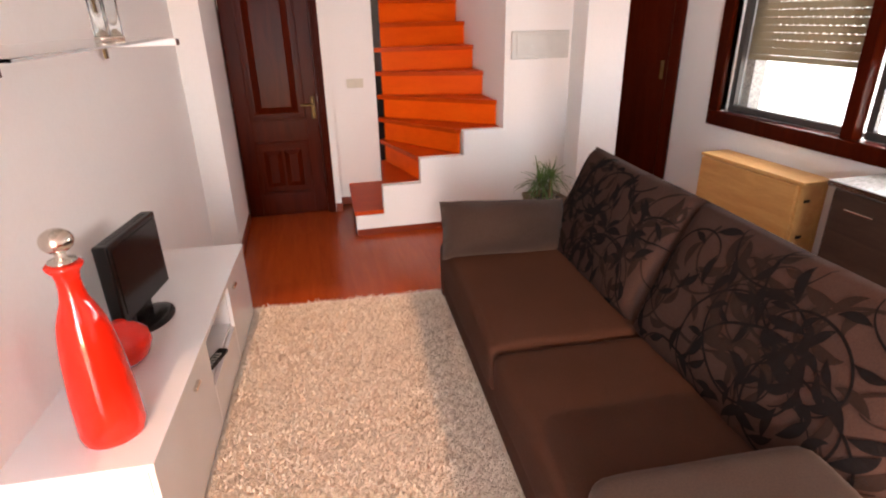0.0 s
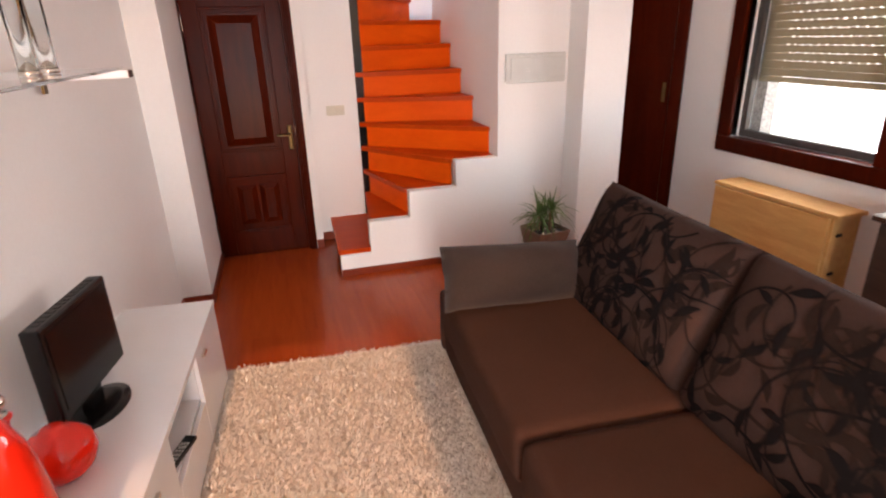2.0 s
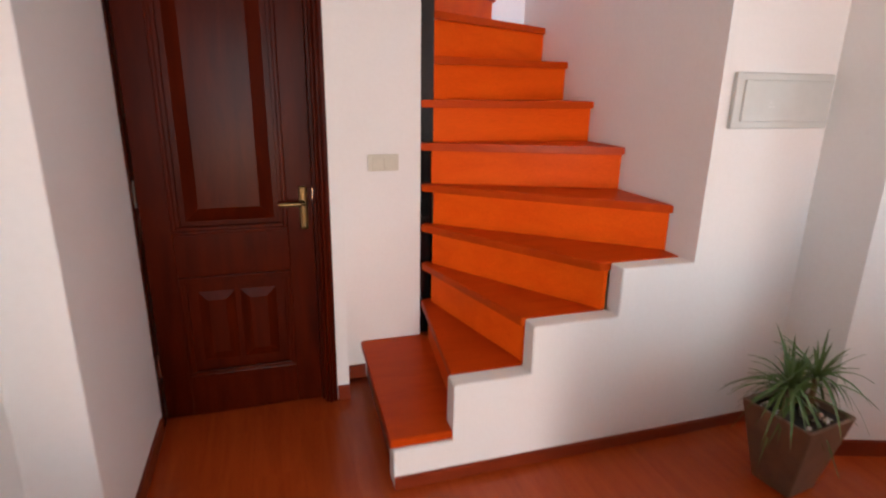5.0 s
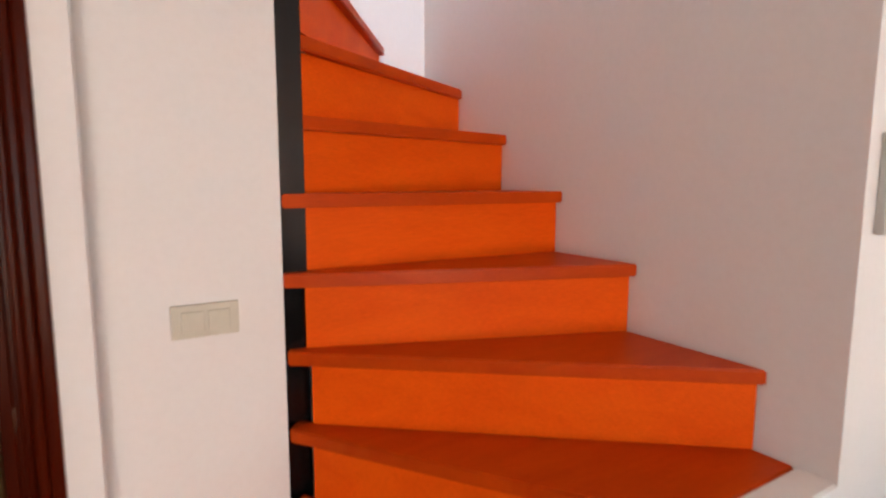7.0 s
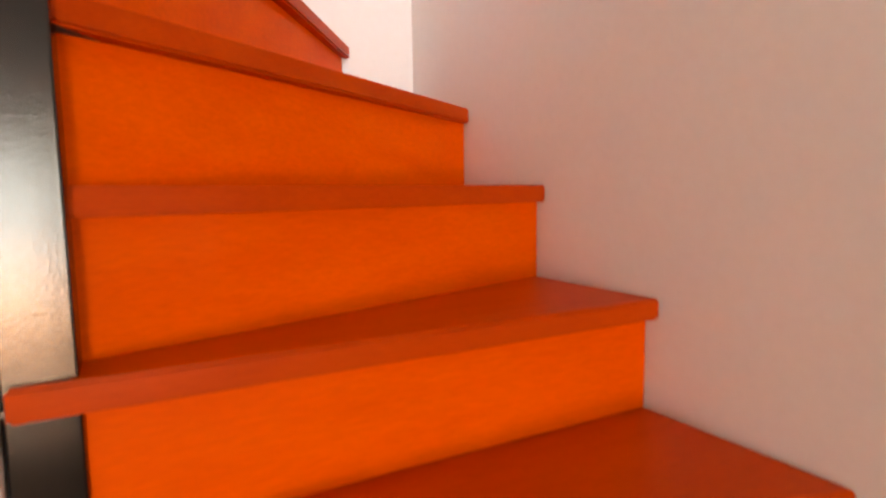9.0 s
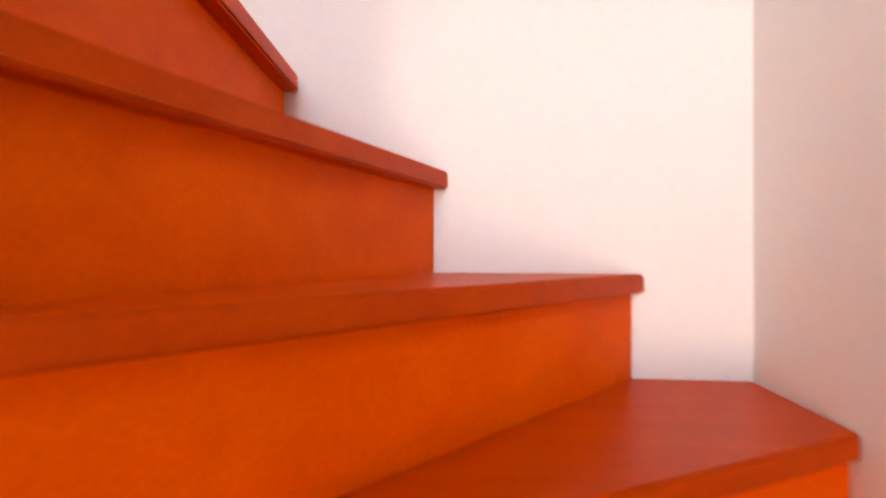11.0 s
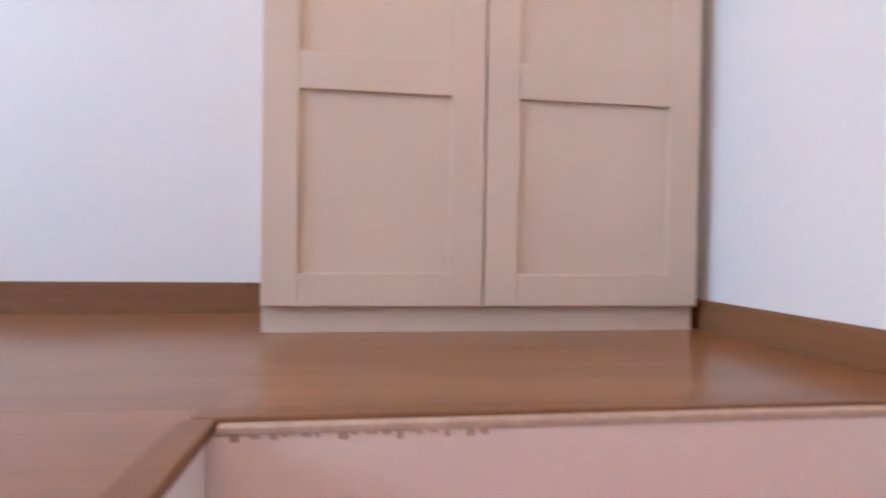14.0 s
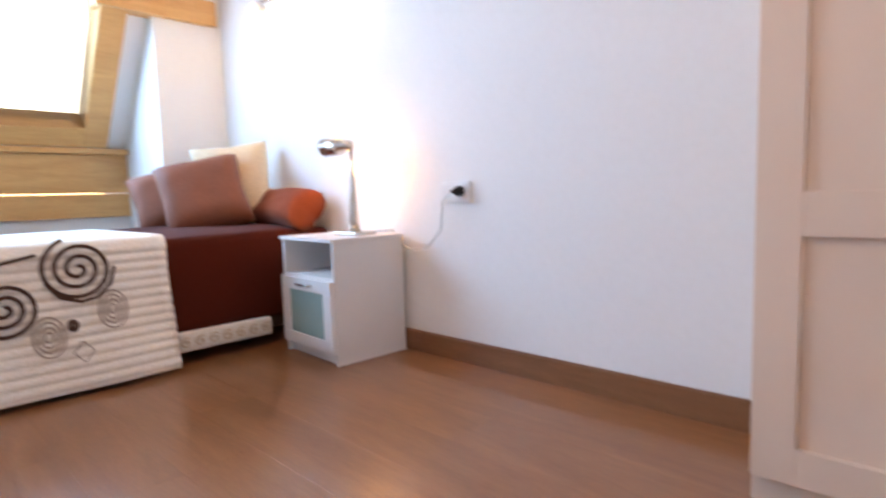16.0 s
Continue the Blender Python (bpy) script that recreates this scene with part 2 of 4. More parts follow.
def join(bm, own):
    if bm is None:
        return own
    me = bpy.data.meshes.new("tmp")
    own.to_mesh(me)
    own.free()
    bm.from_mesh(me)
    bpy.data.meshes.remove(me)
    return bm


def prism(points, z0, z1, bevel=0.0, bm=None):
    """An upright prism over a plan outline."""
    own = bmesh.new()
    low = [own.verts.new((x, y, z0)) for x, y in points]
    face = own.faces.new(low)
    up = bmesh.ops.extrude_face_region(own, geom=[face])
    for v in up["geom"]:
        if isinstance(v, bmesh.types.BMVert):
            v.co.z = z1
    bmesh.ops.recalc_face_normals(own, faces=own.faces)
    if bevel:
        bmesh.ops.bevel(own, geom=own.edges[:], offset=bevel, segments=2, affect="EDGES")
    return join(bm, own)


def profile_y(points, y0, y1, bm=None):
    """A prism along y over an outline in x and z."""
    own = bmesh.new()
    face = own.faces.new([own.verts.new((x, y0, z)) for x, z in points])
    up = bmesh.ops.extrude_face_region(own, geom=[face])
    for v in up["geom"]:
        if isinstance(v, bmesh.types.BMVert):
            v.co.y = y1
    return join(bm, own)


def lathe(rings, seg=32, bm=None):
    """A turned body from (radius, height) pairs."""
    own = bmesh.new()
    rows = []
    for r, z in rings:
        rows.append([own.verts.new((r * math.cos(2 * math.pi * i / seg), r * math.sin(2 * math.pi * i / seg), z)) for i in range(seg)])
    for a, b in zip(rows, rows[1:]):
        for i in range(seg):
            j = (i + 1) % seg
            own.faces.new((a[i], a[j], b[j], b[i]))
    own.faces.new(rows[0][::-1])
    own.faces.new(rows[-1])
    return join(bm, own)


def tube(points, radius, seg=8, bm=None, taper=1.0):
    """A round rod along a path of points."""
    own = bmesh.new()
    pts = [Vector(p) for p in points]
    rows = []
    side = None
    for i, p in enumerate(pts):
        d = (pts[min(i + 1, len(pts) - 1)] - pts[max(i - 1, 0)]).normalized()
        if side is None:
            side = d.orthogonal().normalized()
        side = (side - d * side.dot(d)).normalized()
        up = d.cross(side)
        r = radius * (1 + (taper - 1) * i / max(1, len(pts) - 1))
        rows.append([own.verts.new(p + (side * math.cos(a) + up * math.sin(a)) * r) for a in (2 * math.pi * k / seg for k in range(seg))])
    for a, b in zip(rows, rows[1:]):
        for k in range(seg):
            j = (k + 1) % seg
            own.faces.new((a[k], a[j], b[j], b[k]))
    own.faces.new(rows[0][::-1])
    own.faces.new(rows[-1])
    return join(bm, own)


def pillow_depth(u, v, thick, full=4.0):
    return thick * (max(0.0, (1 - abs(u) ** (full + 1)) * (1 - abs(v) ** full))) ** 0.45


def pillow(w, h, thick, n=22, pinch=0.04, bm=None, m=None, full=4.0):
    """A stuffed cushion standing in x and z, its thickness along y."""
    own = bmesh.new()
    grids = []
    for s in (1, -1):
        g = []
        for i in range(n + 1):
            row = []
            for j in range(n + 1):
                u, v = 2 * i / n - 1, 2 * j / n - 1
                d = pillow_depth(u, v, thick / 2, full)
                d += (0.006 if full > 3 else 0.012) * noise.noise(Vector((u * 2.3, v * 2.1, s * 3.0)))
                x = w / 2 * u * (1 - pinch * (1 - abs(v)) * 1.0 * abs(u))
                z = h / 2 * v * (1 - pinch * (1 - abs(u)) * 1.0 * abs(v))
                row.append(own.verts.new((x, s * d, z)))
            g.append(row)
        grids.append(g)
        for i in range(n):
            for j in range(n):
                own.faces.new((g[i][j], g[i + 1][j], g[i + 1][j + 1], g[i][j + 1]))
    bmesh.ops.remove_doubles(own, verts=own.verts, dist=0.004)
    if m is not None:
        own.transform(m)
    return join(bm, own)


# ---------- setting: living room ----------
H = 0.20
ATTIC = 13 * H
XL, XR, YB, YREAR = -1.09, 2.58, 1.735, -7.0
CEIL = 2.40

structure("floor", box((-1.9, YREAR - 0.2, -0.12), (2.9, 2.0, -0.012)), LAMINATE_RED, "reddish cherry laminate floor of the living room", "floor")
structure("wall_west", prism([(-1.065, -0.155), (-1.4, -0.155), (-1.7, YREAR), (-1.52, YREAR)], 0, CEIL), WALL, "plain white plastered wall behind the television bench", "wall")
structure("wall_west_pier", box((-1.4, -0.1552, 0), (-0.882, 0.80, CEIL)), WALL, "white plastered pier beside the brown door", "wall")


def wall_with_opening(name, axis, at, thick, lo, hi, z0, z1, op, label, mat=WALL):
    """A wall along an axis with one rectangular opening (from, to, bottom, top)."""
    bm = bmesh.new()
    a, b, c, d = op
    for s0, s1, q0, q1 in ((lo, a, z0, z1), (b, hi, z0, z1), (a, b, z0, c), (a, b, d, z1)):
        if s1 - s0 > 1e-4 and q1 - q0 > 1e-4:
            if axis == "x":
                box((s0, at, q0), (s1, at + thick, q1), 0, 2, bm)
            else:
                box((at, s0, q0), (at + thick, s1, q1), 0, 2, bm)
    return structure(name, bm, mat, label, "wall")


wall_with_opening("wall_north_door", "x", 0.68, 0.10, -0.882, -0.06, 0, CEIL, (-0.882, -0.13, 0, 2.06), "white wall around the mahogany door")
structure("wall_switch", box((-0.06, 0.875, 0), (0.3425, 0.925, ATTIC - 0.013)), WALL, "white wall strip with a light switch beside the stairs", "wall")
structure("wall_switch_return", box((-0.12, 0.78, 0), (-0.06, 0.925, CEIL)), WALL, "white return of the wall beside the stairs", "wall")
structure("wall_stair_front", box((1.25, 0, 0), (2.055, 0.12, CEIL)), WALL, "white wall with the fuse box beside the stairs", "wall")
structure("wall_stair_side", box((1.25, 0.12, 0), (1.37, YB, 5.2)), WALL, "tall white wall along the outer side of the stairs", "wall")
structure("wall_stair_back", box((-1.0, YB, 0), (1.37, YB + 0.22, ATTIC - 0.003)), WALL, "white wall behind the stairs running up into the attic", "wall")
structure("wall_column", prism([(1.78, -0.29), (2.055, -0.38), (2.055, 0), (1.80, 0)], 0, CEIL), WALL, "square white plastered column beside the alcove", "column")
wall_with_opening("wall_east", "y", XR, 0.25, YREAR, -0.31, 0, CEIL, (-2.75, -0.845, 0.98, 2.0), "white wall with the shuttered window")
# unseen rear wall; its gaps are placed to land sun on rug and sofa
bm = bmesh.new()
for x0, x1, z0, z1 in ((XL - 0.7, -1.32, 0, CEIL), (-1.32, -0.23, 2.15, CEIL), (-0.23, -0.06, 0, CEIL), (-0.06, 1.0, 0, 1.70), (-0.06, 1.0, 2.36, CEIL), (1.0, XR + 0.25, 0, CEIL)):
    box((x0, YREAR - 0.15, z0), (x1, YREAR, z1), 0, 2, bm)
structure("wall_south", bm, WALL, "unseen white rear wall with openings placed to shape the sunlight", "wall")
structure("alcove_wall_east", box((XR + 0.13, -0.31, 0), (XR + 0.25, 0.6, CEIL)), WALL, "white side wall of the alcove behind the door", "wall")
structure("alcove_wall_back", box((2.055, 0.6, 0), (XR + 0.25, 0.72, CEIL)), WALL, "white back wall of the alcove", "wall")
structure("alcove_wall_side", box((1.95, 0.12, 0), (2.055, 0.72, CEIL)), WALL, "white side wall of the alcove", "wall")

# low platform in the alcove with its yellow wooden top
structure("alcove_platform", prism([(2.055, -0.33), (XR + 0.13, -0.30), (XR + 0.13, 0.6), (2.055, 0.6)], 0, 0.272), WALL, "low white plastered platform in the alcove", "platform")
structure("alcove_platform_top", prism([(2.055, -0.322), (XR + 0.13, -0.292), (XR + 0.13, 0.6), (2.055, 0.6)], 0.272, 0.290, 0.003), PINE, "yellow wooden top of the alcove platform", "platform")

# ceiling slab with the stair opening; its top carries the attic floor
bm = bmesh.new()
box((XL - 0.6, YREAR - 0.15, CEIL), (XR + 0.25, 0.10, ATTIC - 0.02), 0, 2, bm)
box((1.37, 0.10, CEIL), (XR + 0.25, 2.0, ATTIC - 0.02), 0, 2, bm)
box((XL - 0.6, 0.10, CEIL), (0.40, 0.872, ATTIC - 0.02), 0, 2, bm)
structure("ceiling", bm, WALL, "white plastered ceiling of the living room", "ceiling")
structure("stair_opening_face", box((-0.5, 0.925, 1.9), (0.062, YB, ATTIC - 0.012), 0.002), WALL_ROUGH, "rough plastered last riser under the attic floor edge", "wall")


# ---------- stairs ----------
INNER = {1: (0.03, 0.92), 2: (0.345, 0.862), 3: (0.347, 0.865), 4: (0.343, 0.862), 5: (0.348, 0.872), 6: (0.343, 0.874), 7: (0.348, 0.885),
         8: (0.40, 0.925), 9: (0.42, 0.93), 10: (0.435, 0.882), 11: (0.42, 0.94), 12: (0.45, 0.93), 13: (0.062, 0.93)}
OUTER = {1: (0.0, 0.04), 2: (0.256, 0.085), 3: (0.541, 0.085), 4: (0.868, 0.085), 5: (1.248, 0.155), 6: (1.248, 0.53), 7: (1.248, 0.835),
         8: (1.248, 1.13), 9: (1.248, 1.425), 10: (1.05, YB - 0.002), 11: (0.672, YB - 0.002), 12: (0.365, YB - 0.002), 13: (0.062, YB - 0.002)}
CORNER = {4: (1.248, 0.085), 9: (1.248, YB - 0.002)}


def moved_back(k, d):
    a, b = Vector(INNER[k]), Vector(OUTER[k])
    n = Vector((-(b - a).y, (b - a).x)).normalized()
    if k in (10, 11, 12, 13):
        b = Vector((b.x + n.x * d, YB - 0.002))
    elif 5 <= k <= 9:
        b = Vector((1.248, b.y + n.y * d))
    else:
        b = Vector((b.x + n.x * d, b.y))
    return (a + n * d), b


stairs = thing("winding_staircase", "winding staircase with orange-brown wooden treads and risers", "staircase")
for k in range(1, 13):
    a, b = INNER[k], OUTER[k]
    a2, b2 = moved_back(k + 1, 0.05) if k < 12 else (Vector(INNER[13]), Vector(OUTER[13]))
    if k == 1:
        outline = [(0.03, 0.873), (0.0, 0.012), (0.27, 0.012), (0.40, 0.84), (0.345, 0.873)]
    else:
        outline = [a, b] + ([CORNER[k]] if k in CORNER else []) + [tuple(b2), tuple(a2)]
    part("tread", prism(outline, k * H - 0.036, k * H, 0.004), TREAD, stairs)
    ra, rb = moved_back(k, 0.03)
    rc, rd = moved_back(k, 0.05)
    if 2 <= k <= 7:
        clear = (rb - ra).normalized() * 0.05
        ra, rc = ra + clear, rc + clear
    if k == 1:
        ra, rb, rc, rd = Vector((0.055, 0.873)), Vector((0.03, 0.085)), Vector((0.075, 0.873)), Vector((0.05, 0.085))
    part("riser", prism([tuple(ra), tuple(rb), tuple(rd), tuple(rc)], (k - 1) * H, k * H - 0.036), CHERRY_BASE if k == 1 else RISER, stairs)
side = profile_y([(0.012, 0), (1.25, 0), (1.25, 0.797), (0.918, 0.797), (0.918, 0.597), (0.556, 0.597), (0.556, 0.397), (0.242, 0.397), (0.242, 0.163), (0.012, 0.163)], 0.0, 0.085)
bmesh.ops.bevel(side, geom=[e for e in side.edges if min(v.co.x for v in e.verts) < 1.2], offset=0.004, segments=2, affect="EDGES")
part("side_wall", side, WALL, stairs, "stepped white plastered side of the stairs")
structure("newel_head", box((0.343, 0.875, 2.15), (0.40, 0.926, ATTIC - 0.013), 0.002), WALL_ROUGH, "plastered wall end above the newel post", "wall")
post = part("newel_post", box((0.345, 0.895, 0.2), (0.412, 0.965, 2.15), 0.003), BLACK_STEEL, stairs, "square black steel newel post")
part("joint_plate", box((0.341, 0.890, 1.372), (0.416, 0.93, 1.379)), BLACK_STEEL, post)
part("edge_strip", box((0.333, 0.91, 0.2), (0.345, 0.965, 2.15)), GREY_STEEL, post, "grey steel edge of the post")


# ---------- setting: attic ----------
AX, BACK = -0.75, 0.11
structure("attic_floor_base", prism([(AX - 0.2, -2.6), (2.9, -2.6), (2.9, 0.10), (0.40, 0.10), (0.40, 0.925), (0.05, 0.925), (0.05, YB + BACK), (AX - 0.2, YB + BACK)], ATTIC - 0.02, ATTIC - 0.010), LAMINATE_OAK, "brown oak laminate floor of the attic bedroom", "floor")
structure("attic_wall_west", box((AX - 0.12, -1.62, ATTIC), (AX, YB + BACK, 5.2)), WALL, "white bedroom wall behind the bed and wardrobe", "wall")
structure("attic_wall_south", box((AX - 0.12, -2.6, ATTIC), (-0.43, -1.62, 5.2)), WALL, "white wall beside the roof window recess", "wall")
structure("attic_wall_east", box((2.4, -2.6, ATTIC), (2.52, 2.0, 5.2)), WALL, "white far wall of the bedroom", "wall")
structure("attic_wall_stair", prism([(-1.0, 1.752), (-0.75, 1.765), (0.5, YB + BACK), (2.52, YB + BACK), (2.52, YB + 0.22), (-1.0, YB + 0.22)], ATTIC - 0.003, 5.2), WALL, "white wall of the bedroom beyond the stairs", "wall")
structure("attic_knee_wall", box((-0.43, -2.27, ATTIC), (2.4, -2.15, 3.08)), WALL, "low white knee wall under the roof window", "wall")
# the gap in this unseen ceiling is added to frame the stairwell fill lamp
bm = bmesh.new()
for x0, x1, y0, y1 in ((AX - 0.12, 0.2, -1.2, YB + 0.22), (1.1, 2.52, -1.2, YB + 0.12), (0.2, 1.1, -1.2, 0.28), (0.2, 1.1, 0.96, YB + 0.12)):
    box((x0, y0, 4.75), (x1, y1, 4.9), 0, 2, bm)
structure("attic_ceiling", bm, WALL, "white attic ceiling", "ceiling")


# pine cladding below the roof window
cladding = thing("window_cladding", "pine boards cladding the wall under the roof window", "cladding", kind="structure")
for z0, z1 in ((3.08, 3.20), (3.205, 3.40)):
    part("board", box((-0.428, -2.15, z0), (2.4, -2.125, z1), 0.003), PINE_X, cladding)
part("sill", box((-0.428, -2.16, 3.40), (2.4, -2.085, 3.43), 0.005), PINE_X, cladding)

# sloped roof with the window opening
SX0, SX1, SD0, SD1 = -0.28, 1.60, 0.10, 1.05


def slope_box(x0, x1, d0, d1, h0, h1, bevel=0.0):
    """A box on the roof slope: x, distance up the slope, height under the roof."""
    bm = box((x0, d0, h0), (x1, d1, h1), bevel)
    a = math.atan(1.19)
    bm.transform(Matrix.Translation((0, -2.15, 3.42)) @ Matrix.Rotation(a, 4, "X"))
    return bm


bm = bmesh.new()
for x0, x1, d0, d1 in ((-0.43, SX0, 0, 1.9), (SX1, 2.5, 0, 1.9), (SX0, SX1, 0, SD0), (SX0, SX1, SD1, 1.9)):
    own = slope_box(x0, x1, d0, d1, 0.0, 0.12)
    join(bm, own)
structure("attic_roof", bm, WALL, "sloping white roof over the bed", "ceiling")
roof_window = thing("roof_window", "pine-framed roof window over the bed", "window")
for x0, x1, d0, d1, n in ((SX0 - 0.05, SX0 + 0.06, SD0 - 0.05, SD1 + 0.05, "jamb"), (SX1 - 0.06, SX1 + 0.05, SD0 - 0.05, SD1 + 0.05, "jamb"),
                          (SX0 + 0.06, SX1 - 0.06, SD0 - 0.05, SD0 + 0.06, "bottom_rail"), (SX0 + 0.06, SX1 - 0.06, SD1 - 0.06, SD1 + 0.05, "top_rail")):
    part(n, slope_box(x0, x1, d0, d1, -0.045, 0.10, 0.006), PINE_X, roof_window)
pane = part("pane", slope_box(SX0 + 0.06, SX1 - 0.06, SD0 + 0.06, SD1 - 0.06, 0.03, 0.036), GLASS, roof_window)


# ---------- living room: trim, doors, window ----------
def skirting(name, points, mat, label, z0=0.0, h=0.07, t=0.012):
    """A skirting board along a line of plan points; the room lies to the left of the line."""
    bm = bmesh.new()
    for (x0, y0), (x1, y1) in zip(points, points[1:]):
        d = Vector((x1 - x0, y1 - y0)).normalized()
        n = Vector((-d.y, d.x)) * t
        prism([(x0, y0), (x1, y1), (x1 + n.x, y1 + n.y), (x0 + n.x, y0 + n.y)], z0, z0 + h - 0.004, 0, bm)
        prism([(x0, y0), (x1, y1), (x1 + n.x * 0.7, y1 + n.y * 0.7), (x0 + n.x * 0.7, y0 + n.y * 0.7)], z0 + h - 0.004, z0 + h, 0, bm)
    return structure(name, bm, mat, label, "skirting board")


SK = "dark cherry skirting board along the white wall"
skirting("baseboard_west", [(-1.34, -4.9), (-1.067, -0.158), (-0.883, -0.158), (-0.883, 0.62)][::-1], CHERRY_BASE, SK)
skirting("baseboard_stairs", [(1.79, -0.001), (0.012, -0.001)], CHERRY_BASE, SK, h=0.05)
skirting("baseboard_column", [(2.056, -0.33), (2.056, -0.381), (1.779, -0.291), (1.797, -0.012)], CHERRY_BASE, SK)
skirting("baseboard_platform", [(XR - 0.015, -0.302), (2.072, -0.331)], CHERRY_BASE, SK)
skirting("baseboard_east", [(XR, -5.2), (XR, -0.312)], CHERRY_BASE, SK)
skirting("baseboard_switch", [(-0.06, 0.874), (-0.121, 0.874)], CHERRY_BASE, SK)
skirting("baseboard_door", [(-0.058, 0.679), (-0.115, 0.679)], CHERRY_BASE, SK, h=0.075)
skirting("baseboard_step", [(0.05, 0.873), (-0.055, 0.873)], CHERRY_BASE, SK)


def raised_field(lo, hi, y0, y1, slope, bm):
    """A field whose edges slope from the plane y0 up to its face at y1 (towards -y)."""
    (x0, z0), (x1, z1) = lo, hi
    a = [bm.verts.new((x, y0, z)) for x, z in ((x0, z0), (x1, z0), (x1, z1), (x0, z1))]
    q = 0.3
    c = [bm.verts.new((x, y0 + (y1 - y0) * 0.75, z)) for x, z in ((x0 + slope, z0 + slope), (x1 - slope, z0 + slope), (x1 - slope, z1 - slope), (x0 + slope, z1 - slope))]
    d = [bm.verts.new((x, y1, z)) for x, z in ((x0 + slope * (1 + q), z0 + slope * (1 + q)), (x1 - slope * (1 + q), z0 + slope * (1 + q)), (x1 - slope * (1 + q), z1 - slope * (1 + q)), (x0 + slope * (1 + q), z1 - slope * (1 + q)))]
    for p, r in ((a, c), (c, d)):
        for i in range(4):
            bm.faces.new((p[i], p[(i + 1) % 4], r[(i + 1) % 4], r[i]))
    bm.faces.new(d)
    bm.faces.new(a[::-1])


def moulding_frame(lo, hi, y, depth, width, bm):
    """A bolection moulding of two stepped rounds round a panel."""
    (x0, z0), (x1, z1) = lo, hi
    for w0, w1, dp in ((0.0, width * 0.55, depth), (width * 0.5, width, depth * 0.55)):
        for p, q, r, t in ((x0 + w0, z0 + w0, x1 - w0, z0 + w1), (x0 + w0, z1 - w1, x1 - w0, z1 - w0), (x0 + w0, z0 + w1, x0 + w1, z1 - w1), (x1 - w1, z0 + w1, x1 - w0, z1 - w1)):
            box((p, y - dp, q), (r, y + 0.004, t), min(0.005, dp * 0.45), 2, bm)


door = thing("panelled_door", "closed mahogany door with two carved panels and brass handle", "door", at=(0, 0, 0))
part("leaf", box((-0.872, 0.731, 0.006), (-0.188, 0.752, 2.02), 0.002), MAHOGANY, door)
for x0, x1 in ((-0.872, -0.760), (-0.298, -0.188)):
    part("stile", box((x0, 0.714, 0.006), (x1, 0.731, 2.02), 0.003), MAHOGANY, door)
for z0, z1 in ((0.006, 0.19), (0.665, 0.85), (1.90, 2.02)):
    part("rail", box((-0.760, 0.715, z0), (-0.298, 0.731, z1), 0.003), MAHOGANY, door)
bm = bmesh.new()
moulding_frame((-0.760, 0.85), (-0.298, 1.90), 0.716, 0.010, 0.034, bm)
part("panel_moulding", bm, MAHOGANY, door)
bm = bmesh.new()
raised_field((-0.705, 0.905), (-0.353, 1.845), 0.7308, 0.717, 0.042, bm)
part("upper_panel", bm, MAHOGANY, door)
bm = bmesh.new()
moulding_frame((-0.760, 0.19), (-0.298, 0.665), 0.716, 0.009, 0.030, bm)
part("panel_moulding", bm, MAHOGANY, door)
for x0, x1 in ((-0.690, -0.540), (-0.518, -0.368)):
    bm = bmesh.new()
    raised_field((x0, 0.265), (x1, 0.59), 0.7308, 0.718, 0.030, bm)
    part("lower_panel", bm, MAHOGANY, door)
plate = part("handle_plate", box((-0.245, 0.706, 0.85), (-0.21, 0.715, 1.04), 0.012), BRASS, door, "aged brass handle plate")
part("lever", tube([(-0.228, 0.706, 0.97), (-0.228, 0.665, 0.97), (-0.24, 0.66, 0.97), (-0.33, 0.662, 0.972)], 0.008), BRASS, plate)
for z in (0.22, 0.98, 1.74):
    part("hinge", tube([(-0.877, 0.700, z), (-0.877, 0.700, z + 0.11)], 0.008), CHROME, door, "bright metal hinge barrel")
part("latch", box((-0.1885, 0.712, 0.985), (-0.1845, 0.730, 1.03), 0.001), CHROME, door, "bright latch in the door edge")
jambs = thing("door_frame", "moulded mahogany door frame", "door frame", kind="structure")
part("right_jamb", box((-0.186, 0.70, 0), (-0.172, 0.78, 2.06), 0.002), DARK_MAHOGANY, jambs)
for x0, x1, d in ((-0.174, -0.158, 0.010), (-0.158, -0.14, 0.02), (-0.14, -0.118, 0.014)):
    part("moulding", box((x0, 0.68 - d, 0), (x1, 0.70, 2.10), 0.006), MAHOGANY, jambs)
part("left_jamb", box((-0.881, 0.655, 0), (-0.875, 0.70, 2.06), 0.002), DARK_MAHOGANY, jambs)
part("door_stop", box((-0.881, 0.754, 0), (-0.850, 0.785, 2.06), 0.002), DARK_MAHOGANY, jambs)
part("head", box((-0.875, 0.68, 2.03), (-0.122, 0.70, 2.12), 0.004), MAHOGANY, jambs)

# dark door standing askew in the alcove, on the platform
alcove_door = thing("alcove_door", "plain dark mahogany door standing ajar on the alcove platform", "door", at=(2.60, -0.30, 0.291), turn=128)
part("leaf", box((0.09, 0.0, 0.004), (0.78, 0.04, 2.0), 0.003), DARK_MAHOGANY, alcove_door)
part("jamb", box((0.0, -0.035, 0), (0.085, 0.05, 2.06), 0.006), DARK_MAHOGANY, alcove_door)
part("keyhole_plate", box((0.115, 0.04, 0.86), (0.14, 0.046, 1.0), 0.002), BRASS, alcove_door)

